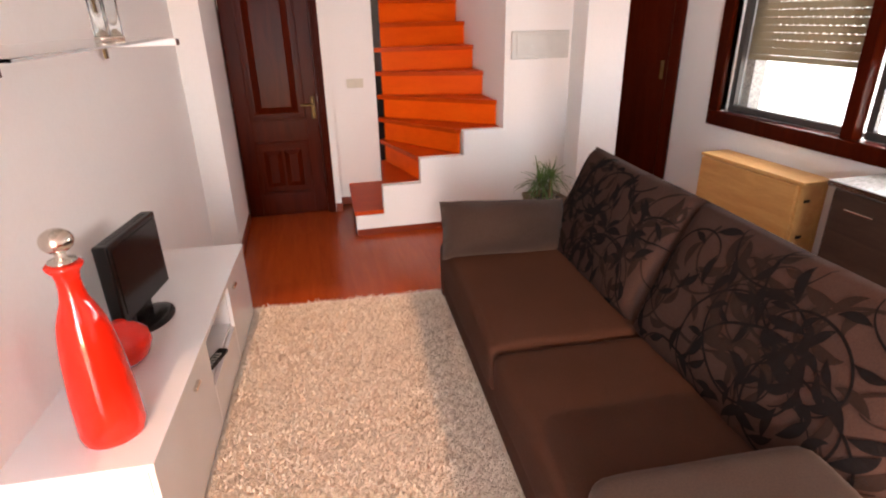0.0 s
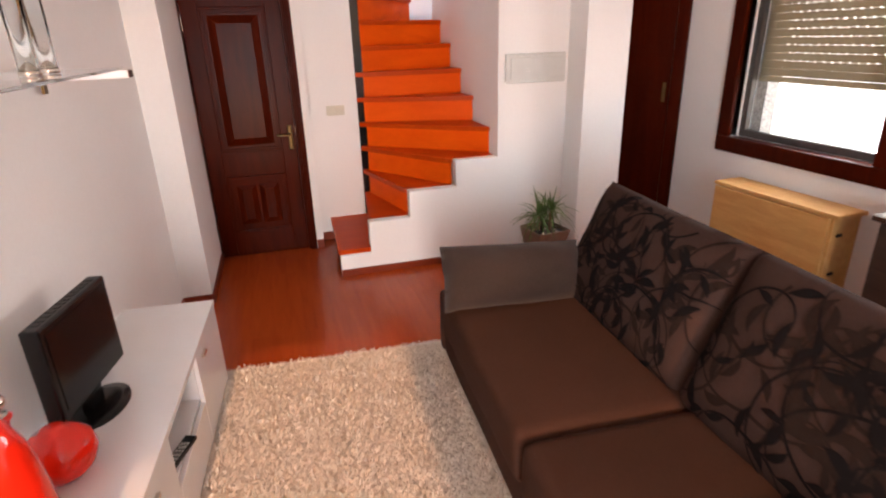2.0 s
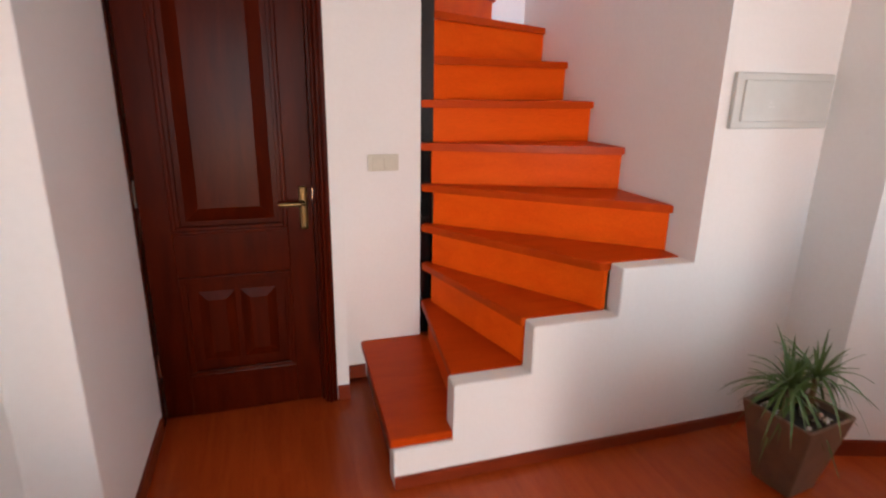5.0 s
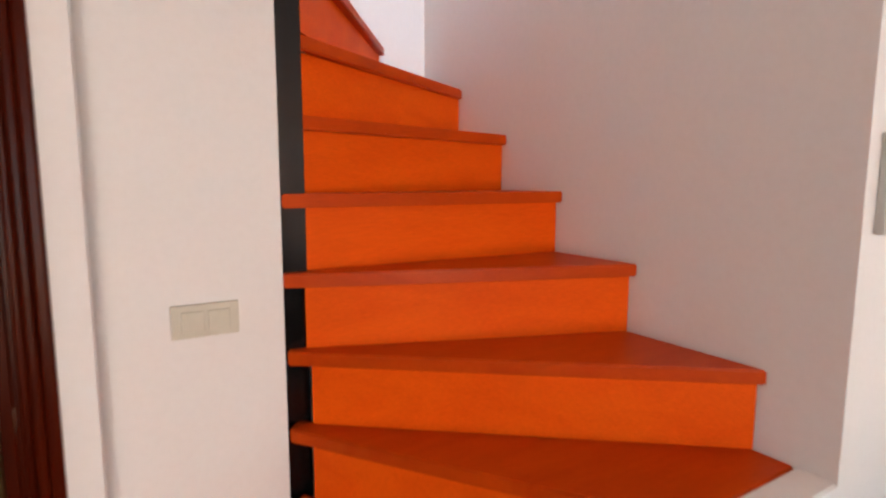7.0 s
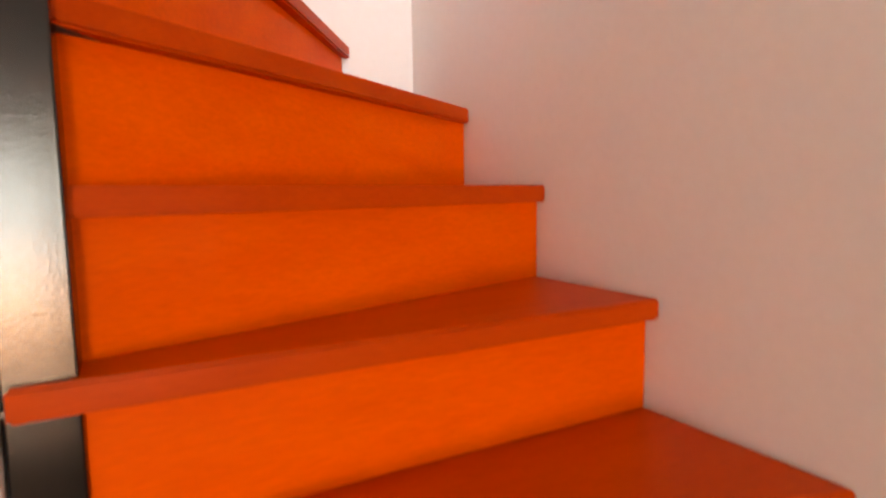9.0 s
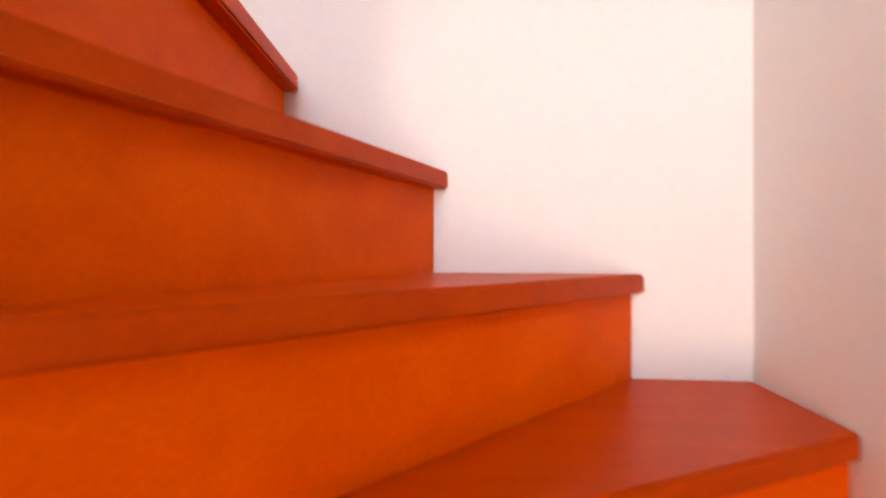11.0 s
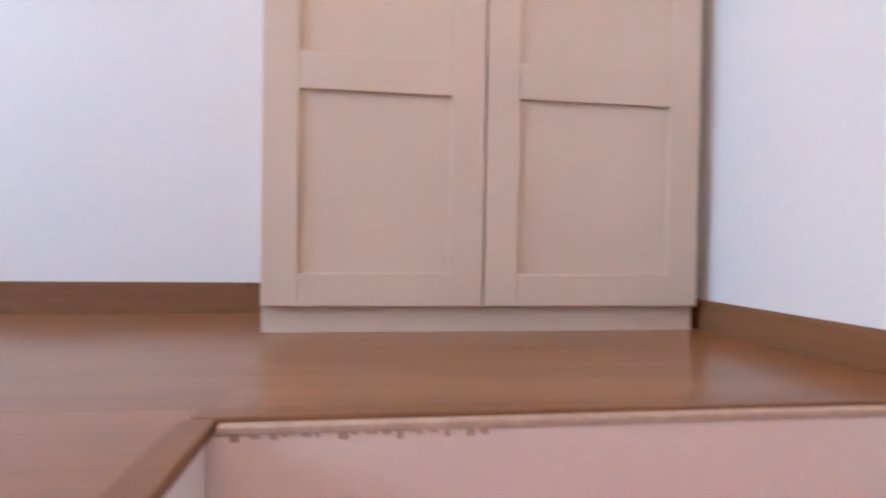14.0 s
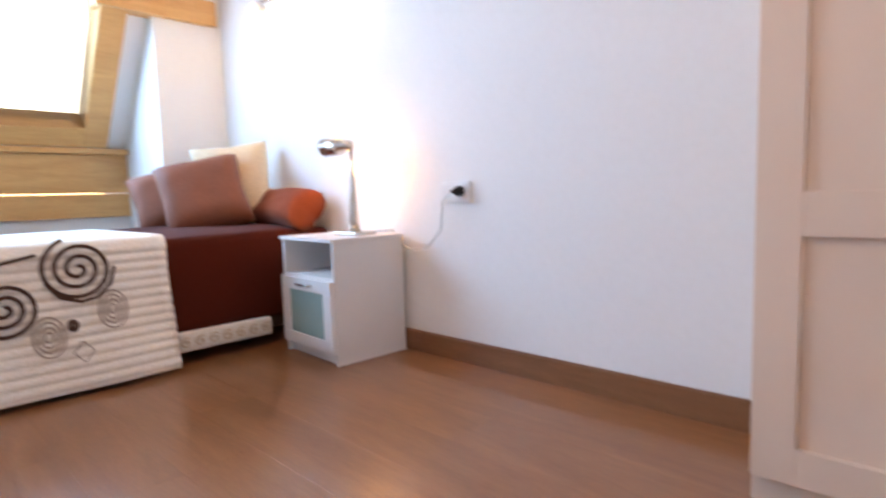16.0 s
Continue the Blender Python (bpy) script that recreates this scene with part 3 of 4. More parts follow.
# side window with roller shutter
window_1 = thing("side_window", "mahogany-framed sliding window with half-lowered roller shutter", "window")
WY0, WY1, WZ0, WZ1 = -2.85, -0.745, 0.885, 2.1
for lo, hi, n in (((XR - 0.03, WY0, WZ0), (XR + 0.05, WY1, WZ0 + 0.10), "bottom_frame"), ((XR - 0.03, WY0, WZ1 - 0.10), (XR + 0.05, WY1, WZ1), "top_frame"),
                  ((XR - 0.03, WY1 - 0.10, WZ0 + 0.10), (XR + 0.05, WY1, WZ1 - 0.10), "side_frame"), ((XR - 0.03, WY0, WZ0 + 0.10), (XR + 0.05, WY0 + 0.10, WZ1 - 0.10), "side_frame")):
    part(n, box(lo, hi, 0.008), DARK_MAHOGANY, window_1)
part("mullion", box((XR - 0.025, -1.90, WZ0 + 0.10), (XR + 0.05, -1.825, WZ1 - 0.10), 0.006), DARK_MAHOGANY, window_1)
for y0, y1 in ((-1.825, -0.845), (-2.75, -1.90)):
    sash = part("sash", box((XR + 0.06, y0, WZ0 + 0.10), (XR + 0.10, y1, WZ0 + 0.145), 0.004), ALU, window_1, "dark aluminium sliding sash")
    part("stile", box((XR + 0.06, y1 - 0.045, WZ0 + 0.145), (XR + 0.10, y1, WZ1 - 0.1), 0.004), ALU, sash)
    part("stile", box((XR + 0.06, y0, WZ0 + 0.145), (XR + 0.10, y0 + 0.02, WZ1 - 0.1), 0.004), ALU, sash)
    p = part("pane", box((XR + 0.078, y0 + 0.02, WZ0 + 0.145), (XR + 0.082, y1 - 0.045, WZ1 - 0.1)), GLASS, sash)
    p.visible_shadow = False
    shutter = part("shutter", box((XR + 0.125, y0 + 0.01, 1.335), (XR + 0.14, y1 - 0.03, 1.37), 0.003), SHUTTER, window_1, "beige plastic roller shutter")
    z = 1.372
    row = 0
    while z < 2.0:
        own = box((XR + 0.128, y0 + 0.01, z + 0.005), (XR + 0.138, y1 - 0.03, z + 0.045), 0.003)
        if row < 2:
            box((XR + 0.131, y0 + 0.01, z), (XR + 0.135, y1 - 0.03, z + 0.005), 0, 2, own)
        else:
            y = y0 + 0.01 + 0.026 * (row % 2)
            while y < y1 - 0.05:
                box((XR + 0.131, y, z), (XR + 0.135, min(y + 0.040, y1 - 0.03), z + 0.005), 0, 2, own)
                y += 0.052
            box((XR + 0.131, y1 - 0.10, z + 0.0005), (XR + 0.1345, y1 - 0.03, z + 0.0045), 0, 2, own)
        part("slat", own, SHUTTER, shutter)
        row += 1
        z += 0.0455
structure("window_reveal", box((XR + 0.145, -0.93, 0.98), (XR + 0.245, -0.848, 2.0), 0.004), STONE, "grey stone outer reveal of the window", "reveal")
# plain backdrop whose own glow stands in for sunlight on a pale facade
structure("backdrop", box((4.6, -6, -1), (4.65, 4, 4)), glow("backdrop_glow", (1.0, 0.95, 0.9), 3.2), "plain glowing backdrop in place of a sunlit facade outside", "backdrop")
structure("backdrop_reveal", box((XR + 0.14, -2.75, 0.955), (XR + 0.25, -0.80, 0.98), 0.002), STONE, "stone outer sill of the window", "sill")

# fuse box, light switches
fuse = thing("fuse_box", "grey enamelled fuse box set in the white wall", "fuse box")
part("frame", box((1.30, -0.022, 1.325), (1.773, 0.0, 1.53), 0.006), PANEL_GREY, fuse)
part("cover", box((1.335, -0.030, 1.352), (1.76, -0.022, 1.503), 0.004), PANEL_GREY, fuse)
for x, z in ((1.46, 1.405), (1.475, 1.405), (1.46, 1.42)):
    part("indicator", box((x, -0.032, z), (x + 0.006, -0.03, z + 0.004)), WHITE_PLASTIC, fuse)
switch = thing("light_switch", "beige double light switch on the white wall", "light switch")
part("plate", box((0.085, 0.864, 1.072), (0.232, 0.875, 1.15), 0.003), BEIGE_PLASTIC, switch)
part("rocker", box((0.105, 0.858, 1.085), (0.155, 0.864, 1.135), 0.003), BEIGE_PLASTIC, switch)
part("rocker", box((0.162, 0.858, 1.085), (0.212, 0.864, 1.135), 0.003), BEIGE_PLASTIC, switch)

# ---------- living room: furniture ----------
ROOM = -3.3
bench = thing("tv_bench", "long low white lacquered television bench with open niche", "media bench", at=(-0.72, -1.18, 0), turn=ROOM)
part("top", box((-0.46, -1.71, 0.455), (0.0, 0.0, 0.48), 0.002), WHITE_LACQUER, bench)
part("base", box((-0.45, -1.70, 0.0), (-0.03, -0.01, 0.03)), WHITE_LACQUER, bench)
for y in (-1.71, -1.02, -0.50, -0.02):
    part("upright", box((-0.46, y, 0.03), (-0.022, y + 0.02, 0.455), 0.001), WHITE_LACQUER, bench)
part("back_panel", box((-0.46, -1.69, 0.03), (-0.45, -0.02, 0.455)), WHITE_LACQUER, bench)
part("niche_shelf", box((-0.45, -1.0, 0.235), (-0.022, -0.50, 0.25), 0.001), WHITE_LACQUER, bench)
for y0, y1, z0, z1 in ((-0.498, -0.003, 0.032, 0.452), (-0.998, -0.502, 0.032, 0.232), (-1.707, -1.002, 0.032, 0.452)):
    f = part("front", box((-0.021, y0, z0), (-0.003, y1, z1), 0.002), WHITE_LACQUER, bench)
    ym = y0 + 0.11 if y1 > -0.01 else (y0 + y1) / 2 + 0.12
    if z1 > 0.4:
        part("handle", box((-0.003, ym - 0.03, z1 - 0.055), (0.012, ym + 0.03, z1 - 0.04), 0.003), CHROME, f, "small chrome edge handle")
remote = thing("remote_control", "slim black remote control in the bench niche", "remote control", at=(-0.80, -2.02, 0.251), turn=70)
part("body", box((-0.085, -0.022, 0), (0.085, 0.022, 0.018), 0.004), BLACK_PLASTIC, remote)
bm = bmesh.new()
for i in range(3):
    for j in range(6):
        box((-0.07 + j * 0.02, -0.015 + i * 0.011, 0.018), (-0.058 + j * 0.02, -0.008 + i * 0.011, 0.0195), 0, 2, bm)
part("keypad", bm, PANEL_GREY, remote)

tv = thing("television", "small black flat-screen television on an oval foot", "television", at=(-1.025, -1.94, 0.48), turn=80)
# local x runs along the screen, the face looks to -y
part("housing", box((-0.24, -0.02, 0.085), (0.18, 0.035, 0.415), 0.008), BLACK_PLASTIC, tv)
part("rear_hump", box((-0.19, 0.035, 0.12), (0.13, 0.06, 0.36), 0.012), BLACK_PLASTIC, tv)
part("screen", box((-0.213, -0.0225, 0.125), (0.153, -0.0195, 0.39)), SCREEN, tv)
bm = bmesh.new()
for i in range(12):
    box((-0.2 + i * 0.03, 0.0, 0.4148), (-0.185 + i * 0.03, 0.028, 0.4165), 0, 2, bm)
part("vents", bm, BLACK_PLASTIC, tv)
part("neck", box((-0.075, -0.005, 0.014), (0.015, 0.03, 0.10), 0.006), BLACK_PLASTIC, tv)
foot = lathe([(0.001, 0), (1, 0), (0.99, 0.008), (0.7, 0.016), (0.001, 0.018)], 40)
foot.transform(Matrix.Translation((-0.03, 0, 0)) @ Matrix.Diagonal((0.14, 0.095, 1, 1)))
part("foot", foot, BLACK_PLASTIC, tv, smooth=True)
part("cable", tube([(0.1, 0.06, 0.2), (0.16, 0.10, 0.12), (0.26, 0.13, 0.01), (0.34, 0.14, 0.006)], 0.003), BLACK_PLASTIC, tv)


def decanter(name, label, at, s=1.0, squat=False):
    ob = thing(name, label, "decanter", at=at)
    if squat:
        rings = [(0.03, 0), (0.05, 0.004), (0.085, 0.04), (0.10, 0.085), (0.09, 0.125), (0.055, 0.155), (0.03, 0.168), (0.03, 0.172)]
    else:
        rings = [(0.08, 0), (0.093, 0.004), (0.097, 0.03), (0.092, 0.16), (0.082, 0.29), (0.073, 0.36), (0.066, 0.40), (0.052, 0.44), (0.038, 0.475),
                 (0.032, 0.51), (0.031, 0.54), (0.036, 0.562), (0.049, 0.578), (0.05, 0.585), (0.044, 0.59), (0.03, 0.588)]
    rings = [(r * s, z * s) for r, z in rings]
    part("body", lathe(rings, 40), RED_GLAZE, ob, "glossy red glazed body", True)
    if not squat:
        part("collar", lathe([(0.03 * s, 0.588 * s), (0.038 * s, 0.594 * s), (0.036 * s, 0.6 * s), (0.016 * s, 0.604 * s), (0.014 * s, 0.622 * s), (0.01 * s, 0.63 * s)], 32), CHROME, ob, smooth=True)
        z = 0.655 * s
        part("stopper", lathe([(0.001, z - 0.036 * s)] + [(0.043 * s * math.sin(a), z - 0.036 * s * math.cos(a)) for a in (math.pi * i / 14 for i in range(1, 14))] + [(0.001, z + 0.036 * s)], 32), CHROME, ob, "brushed champagne metal ball stopper", True)
    return ob


decanter("tall_decanter", "tall red glazed decanter with a metal ball stopper", (-0.968, -2.70, 0.48), 0.97)
decanter("small_decanter", "small red glazed decanter behind the tall one", (-1.04, -2.50, 0.48), 0.6)
decanter("round_vase", "squat round red glazed vase on the bench", (-1.03, -2.31, 0.48), 1.0, True)

# wall shelf with glass tubes
shelf = thing("wall_shelf", "clear glass wall shelf on two white lacquered bars", "wall shelf")
for x0, x1, y0, y1, z0 in ((-1.17, -0.78, -1.622, -1.572, 1.557), (-1.25, -0.835, -3.07, -3.02, 1.557)):
    bar = part("bar", box((x0, y0, z0), (x1, y1, z0 + 0.026), 0.0015), WHITE_LACQUER, shelf)
    part("end_cap", box((x1, y0 + 0.001, z0 + 0.001), (x1 + 0.005, y1 - 0.001, z0 + 0.025), 0.001), DARK_MAHOGANY, bar, "dark brown end cap")
    part("edge_line", box((x0 + 0.1, y0 - 0.0015, z0 - 0.001), (x1, y0, z0 + 0.002)), PANEL_GREY, bar)
part("glass_plate", box((-1.16, -3.04, 1.5835), (-0.80, -1.585, 1.5915), 0.001), GLASS, shelf, "clear glass plate").visible_shadow = False
part("bracket", box((-1.13, -1.40, 1.50), (-1.12, -1.36, 1.5835), 0.002), BRASS, shelf, "small brass bracket")
for x, y in ((-0.92, -1.92), (-0.925, -2.05)):
    tube_glass = thing("glass_tube", "tall clear glass tube with a metal foot on the shelf", "candle holder", "glass tubes on the shelf", at=(x, y, 1.593))
    part("glass", lathe([(0.024, 0.006), (0.026, 0.01), (0.026, 0.3), (0.023, 0.3), (0.023, 0.012), (0.001, 0.012)], 20), GLASS, tube_glass, smooth=True)
    part("foot", lathe([(0.028, 0), (0.028, 0.01), (0.01, 0.03), (0.004, 0.034)], 20), CHROME, tube_glass, smooth=True)

# shag rug
rug = thing("shag_rug", "thick cream shag rug under the sofa", "rug", at=(-0.745, -1.09, 0.0), turn=ROOM)
part("backing", box((0.0, -2.7, 0.0005), (1.62, 0.0, 0.012), 0.003), SHAG, rug)
rng = np.random.default_rng(4)
count = 90000
px, py = rng.uniform(0.003, 1.25, count), -2.6 * rng.uniform(0, 1, count) ** 0.85 - 0.003
ang, lean = rng.uniform(0, 2 * np.pi, count), rng.uniform(0.008, 0.026, count)
hh, ww = rng.uniform(0.008, 0.018, count), rng.uniform(0.0016, 0.0032, count)
clump = 0.5 + 0.5 * np.sin(px * 21 + np.sin(py * 17) * 2) * np.cos(py * 19)
hh *= 0.75 + 0.5 * clump
ca, sa = np.cos(ang), np.sin(ang)
verts = np.empty((count, 4, 3))
for i, (u, v, z) in enumerate(((-1, 0, 0), (1, 0, 0), (0.8, 1, 0.85), (-0.5, 1.3, 1))):
    verts[:, i, 0] = px + u * ww * -sa + v * lean * ca
    verts[:, i, 1] = py + u * ww * ca + v * lean * sa
    verts[:, i, 2] = 0.012 + z * hh
me = bpy.data.meshes.new("shag")
me.from_pydata(verts.reshape(-1, 3).tolist(), [], np.arange(count * 4).reshape(-1, 4).tolist())
SHAG2, t_, b_ = material("cream_shag_strand")
geo = t_.nodes.new("ShaderNodeNewGeometry")
t_.links.new(ramp(t_, geo.outputs["Random Per Island"], [(0.0, (0.58, 0.46, 0.35)), (0.4, (0.65, 0.54, 0.43)), (1.0, (0.74, 0.65, 0.55))]), b_.inputs["Base Color"])
b_.inputs["Roughness"].default_value = 0.9
me.materials.append(SHAG2)
pile = new("shag", me)
pile.parent = rug
tagged(pile, "dense cream shag pile", kind="stuff")

# sofa
sofa = thing("sofa", "taupe two-seat sofa with leaf-patterned back cushions", "sofa", at=(0.385, -1.30, 0), turn=ROOM)


def soft_box(lo, hi, bevel, seg=4, wob=0.006, cuts=10):
    bm = box(lo, hi, bevel, seg)
    bmesh.ops.subdivide_edges(bm, edges=[e for e in bm.edges if e.calc_length() > 0.12], cuts=cuts, use_grid_fill=True)
    c = (Vector(lo) + Vector(hi)) / 2
    s = (Vector(hi) - Vector(lo)) / 2
    for v in bm.verts:
        q = v.co - c
        w = 1.0
        for a in range(3):
            w *= max(0.0, 1 - (abs(q[a]) / s[a]) ** 2) + 0.15
        v.co.z += (0.02 if q.z > 0 else 0) * min(1.0, max(0, (1 - (q.x / s.x) ** 4) * (1 - (q.y / s.y) ** 4)))
        v.co += Vector((0, 0, 1)) * noise.noise(v.co * 5) * wob + Vector((1, 0, 0)) * noise.noise(v.co * 4 + Vector((7, 0, 0))) * wob
    return bm


part("base", soft_box((0.03, -2.42, 0.05), (0.95, -0.04, 0.30), 0.03, 3, 0.003), SOFA_CLOTH, sofa, smooth=True)
for y0, y1 in ((-1.235, -0.06), (-2.40, -1.245)):
    part("seat_cushion", soft_box((0.0, y0, 0.22), (0.86, y1, 0.445), 0.055, 4), SOFA_CLOTH, sofa, smooth=True)
part("back_frame", soft_box((0.86, -2.44, 0.05), (1.08, -0.04, 0.74), 0.05, 3), SOFA_CLOTH, sofa, smooth=True)
part("arm", soft_box((0.02, -0.05, 0.05), (0.98, 0.03, 0.40), 0.035, 3), SOFA_CLOTH, sofa, smooth=True)
part("arm", soft_box((0.02, -2.50, 0.05), (0.98, -2.41, 0.40), 0.035, 3), SOFA_CLOTH, sofa, smooth=True)
part("arm_cushion", pillow(0.71, 0.32, 0.34, 30, 0.03, None, Matrix.Translation((0.34, -0.245, 0.555)) @ Matrix.Rotation(radians(-30), 4, "X") @ Matrix.Rotation(radians(3), 4, "Y"), 2.2), ARM_CLOTH, sofa, smooth=True)
part("arm_cushion", soft_box((0.02, -2.42, 0.43), (0.66, -2.03, 0.60), 0.08, 5, 0.012), ARM_CLOTH, sofa, smooth=True)
for x, y in ((0.08, -0.1), (0.85, -0.1), (0.08, -2.36), (0.85, -2.36)):
    part("foot", box((x, y - 0.02, 0.0), (x + 0.04, y + 0.02, 0.06), 0.003), BLACK_PLASTIC, sofa)


def ribbon_bm(points, widths, surface, lift, bm):
    """A flat band along a path in cushion coordinates, laid on its surface."""
    rows = []
    for i, (u, v) in enumerate(points):
        a, b = points[max(i - 1, 0)], points[min(i + 1, len(points) - 1)]
        d = Vector((b[0] - a[0], b[1] - a[1]))
        d = d.normalized() if d.length > 1e-6 else Vector((1, 0))
        n = Vector((-d.y, d.x)) * widths[i] / 2
        rows.append([bm.verts.new(surface(u + n.x, v + n.y, lift)), bm.verts.new(surface(u - n.x, v - n.y, lift))])
    for a, b in zip(rows, rows[1:]):
        bm.faces.new((a[0], a[1], b[1], b[0]))


def vine_pattern(seed, w, h, surface):
    """Scrolling stems with leaves over a w by h field: two meshes, dark and brown."""
    rnd = random.Random(seed)
    dark, mid = bmesh.new(), bmesh.new()

    def inside(u, v):
        return abs(u) < w / 2 - 0.006 and abs(v) < h / 2 - 0.008

    def leaf(u, v, a, size, bm, lift):
        """A comma-shaped leaf: a thin stalk, a full belly and a curled tip."""
        pts, wd = [], []
        bend = rnd.choice((-1, 1)) * rnd.uniform(0.5, 1.5)
        for i in range(12):
            q = i / 11
            u, v = u + math.cos(a) * size / 11, v + math.sin(a) * size / 11
            a += bend / 11 * (0.3 + 1.4 * q)
            pts.append((u, v))
            wd.append(max(0.0012, size * 0.30 * math.sin(math.pi * min(1.0, q * 0.92 + 0.04)) ** 1.3))
        if all(inside(*p) for p in pts):
            ribbon_bm(pts, wd, surface, lift, bm)

    for layer, bm in enumerate((mid, dark)):
        cols, lines = (4, 3) if layer == 0 else (5, 3)
        for k in range(cols * lines):
            u = -w / 2 + w * (k % cols + rnd.uniform(0.15, 0.85)) / cols
            v = -h / 2 + h * (k // cols + rnd.uniform(0.15, 0.85)) / lines
            a = rnd.uniform(0, 6.28)
            for branch in (0, 1):
                turn = (1 if branch else -1) * rnd.uniform(0.03, 0.06)
                uu, vv, aa = u, v, a + math.pi * branch + rnd.uniform(-0.3, 0.3)
                pts, side = [], rnd.choice((-1, 1))
                for i in range(34):
                    if inside(uu, vv):
                        pts.append((uu, vv))
                        if i % 8 == 6:
                            leaf(uu, vv, aa + side * rnd.uniform(0.35, 0.8), rnd.uniform(0.07, 0.125) * (1.15 if layer == 0 else 1.0), bm, 0.003 + 0.0006 * layer)
                            side = -side
                    elif pts:
                        break
                    uu, vv = uu + math.cos(aa) * 0.012, vv + math.sin(aa) * 0.012
                    turn *= 1.045
                    aa += turn
                if len(pts) > 5:
                    q = len(pts) - 1
                    ribbon_bm(pts, [(0.012 if layer == 0 else 0.010) * (1 - 0.65 * i / q) for i in range(q + 1)], surface, 0.0028 + 0.0007 * layer, bm)
    return dark, mid


for k, (y, wdt) in enumerate(((-0.68, 0.98), (-1.70, 1.06))):
    m = Matrix.Translation((0.80, y, 0.675)) @ Matrix.Rotation(radians(-90), 4, "Z") @ Matrix.Rotation(radians(-24), 4, "X")
    m = m @ Matrix.Translation((0, -0.05, 0))
    bm = pillow(wdt + 0.015, 0.60, 0.155, 26, 0.015, None, m)
    bm.faces.ensure_lookup_table()
    tree = BVHTree.FromBMesh(bm)
    cushion = part("back_cushion", bm, SOFA_BACK_CLOTH, sofa, "jacquard back cushion with scrolling leaves", True)

    def on_cushion(u, v, lift, m=m, tree=tree):
        way = m.to_3x3() @ Vector((0, 1, 0))
        place = tree.ray_cast(m @ Vector((u, -1, v)), way)[0]
        return (place if place is not None else tree.find_nearest(m @ Vector((u, -0.02, v)))[0]) - way * (0.002 + lift)

    dark, mid = vine_pattern(11 + k, wdt, 0.60, on_cushion)
    part("leaf_pattern", dark, VINE_DARK, cushion)
    part("leaf_pattern", mid, VINE_MID, cushion)

# folded table and kitchen counter under the window
table = thing("folding_table", "folded pine drop-leaf table against the wall", "folding table", at=(-0.055, -0.135, 0), turn=2.5)
part("top", box((2.345, -1.83, 0.73), (2.56, -1.0, 0.752), 0.004), PINE, table)
part("front_leaf", box((2.335, -1.79, 0.06), (2.355, -1.02, 0.727), 0.004), PINE, table)
part("back_leaf", box((2.545, -1.80, 0.06), (2.565, -1.02, 0.727), 0.004), PINE, table)
part("end_panel", box((2.36, -1.80, 0.0), (2.54, -1.775, 0.73), 0.003), PINE, table)
part("end_panel", box((2.36, -1.05, 0.0), (2.54, -1.025, 0.73), 0.003), PINE, table)
for z in (0.62, 0.40):
    part("hinge", box((2.40, -1.806, z), (2.44, -1.80, z + 0.018), 0.001), BLACK_PLASTIC, table)
counter = thing("kitchen_counter_unit", "dark wenge base cabinet under a granite worktop", "base cabinet")
part("carcass", box((2.245, -3.6, 0.0), (XR - 0.015, -2.15, 0.83), 0.003), WENGE, counter)
for i in range(3):
    d = part("door", box((2.228, -2.63 - i * 0.48, 0.1), (2.245, -2.16 - i * 0.48, 0.82), 0.003), WENGE, counter)
    part("handle", tube([(2.215, -2.25 - i * 0.48, 0.74), (2.215, -2.40 - i * 0.48, 0.74)], 0.005), CHROME, d)
worktop = thing("granite_worktop", "speckled grey granite kitchen worktop with bright edge", "worktop")
part("slab", box((2.215, -3.62, 0.83), (XR - 0.002, -2.13, 0.862), 0.004), STONE, worktop)
part("edge_strip", box((2.209, -3.62, 0.834), (2.215, -2.13, 0.858)), CHROME, worktop)

# potted dracaena
plant = thing("potted_dracaena", "spiky green dracaena in a tapered bronze pot", "potted plant", at=(1.475, -0.38, 0), turn=8)
bm = bmesh.new()
a = [bm.verts.new((x * 0.075, y * 0.075, 0)) for x, y in ((-1, -1), (1, -1), (1, 1), (-1, 1))]
b = [bm.verts.new((x * 0.134, y * 0.134, 0.33)) for x, y in ((-1, -1), (1, -1), (1, 1), (-1, 1))]
c = [bm.verts.new((x * 0.121, y * 0.121, 0.33)) for x, y in ((-1, -1), (1, -1), (1, 1), (-1, 1))]
d = [bm.verts.new((x * 0.117, y * 0.117, 0.30)) for x, y in ((-1, -1), (1, -1), (1, 1), (-1, 1))]
for p, q in ((a, b), (b, c), (c, d)):
    for i in range(4):
        bm.faces.new((p[i], p[(i + 1) % 4], q[(i + 1) % 4], q[i]))
bm.faces.new(a[::-1])
bm.faces.new(d)
bmesh.ops.bevel(bm, geom=[e for e in bm.edges], offset=0.004, segments=2, affect="EDGES")
part("pot", bm, POT, plant)
part("soil", box((-0.115, -0.115, 0.292), (0.115, 0.115, 0.308), 0.004), SOIL, plant)
bm = bmesh.new()
rnd = random.Random(3)
for i in range(26):
    x, y = rnd.uniform(-0.1, 0.1), rnd.uniform(-0.1, 0.1)
    s = rnd.uniform(0.008, 0.018)
    own = bmesh.new()
    bmesh.ops.create_icosphere(own, subdivisions=1, radius=s)
    own.transform(pose(x, y, 0.314, rnd.uniform(0, 90), rnd.uniform(0, 90), 0))
    join(bm, own)
tagged(part("gravel", bm, CHROME, plant, "shiny pebbles on the soil"), kind="stuff")
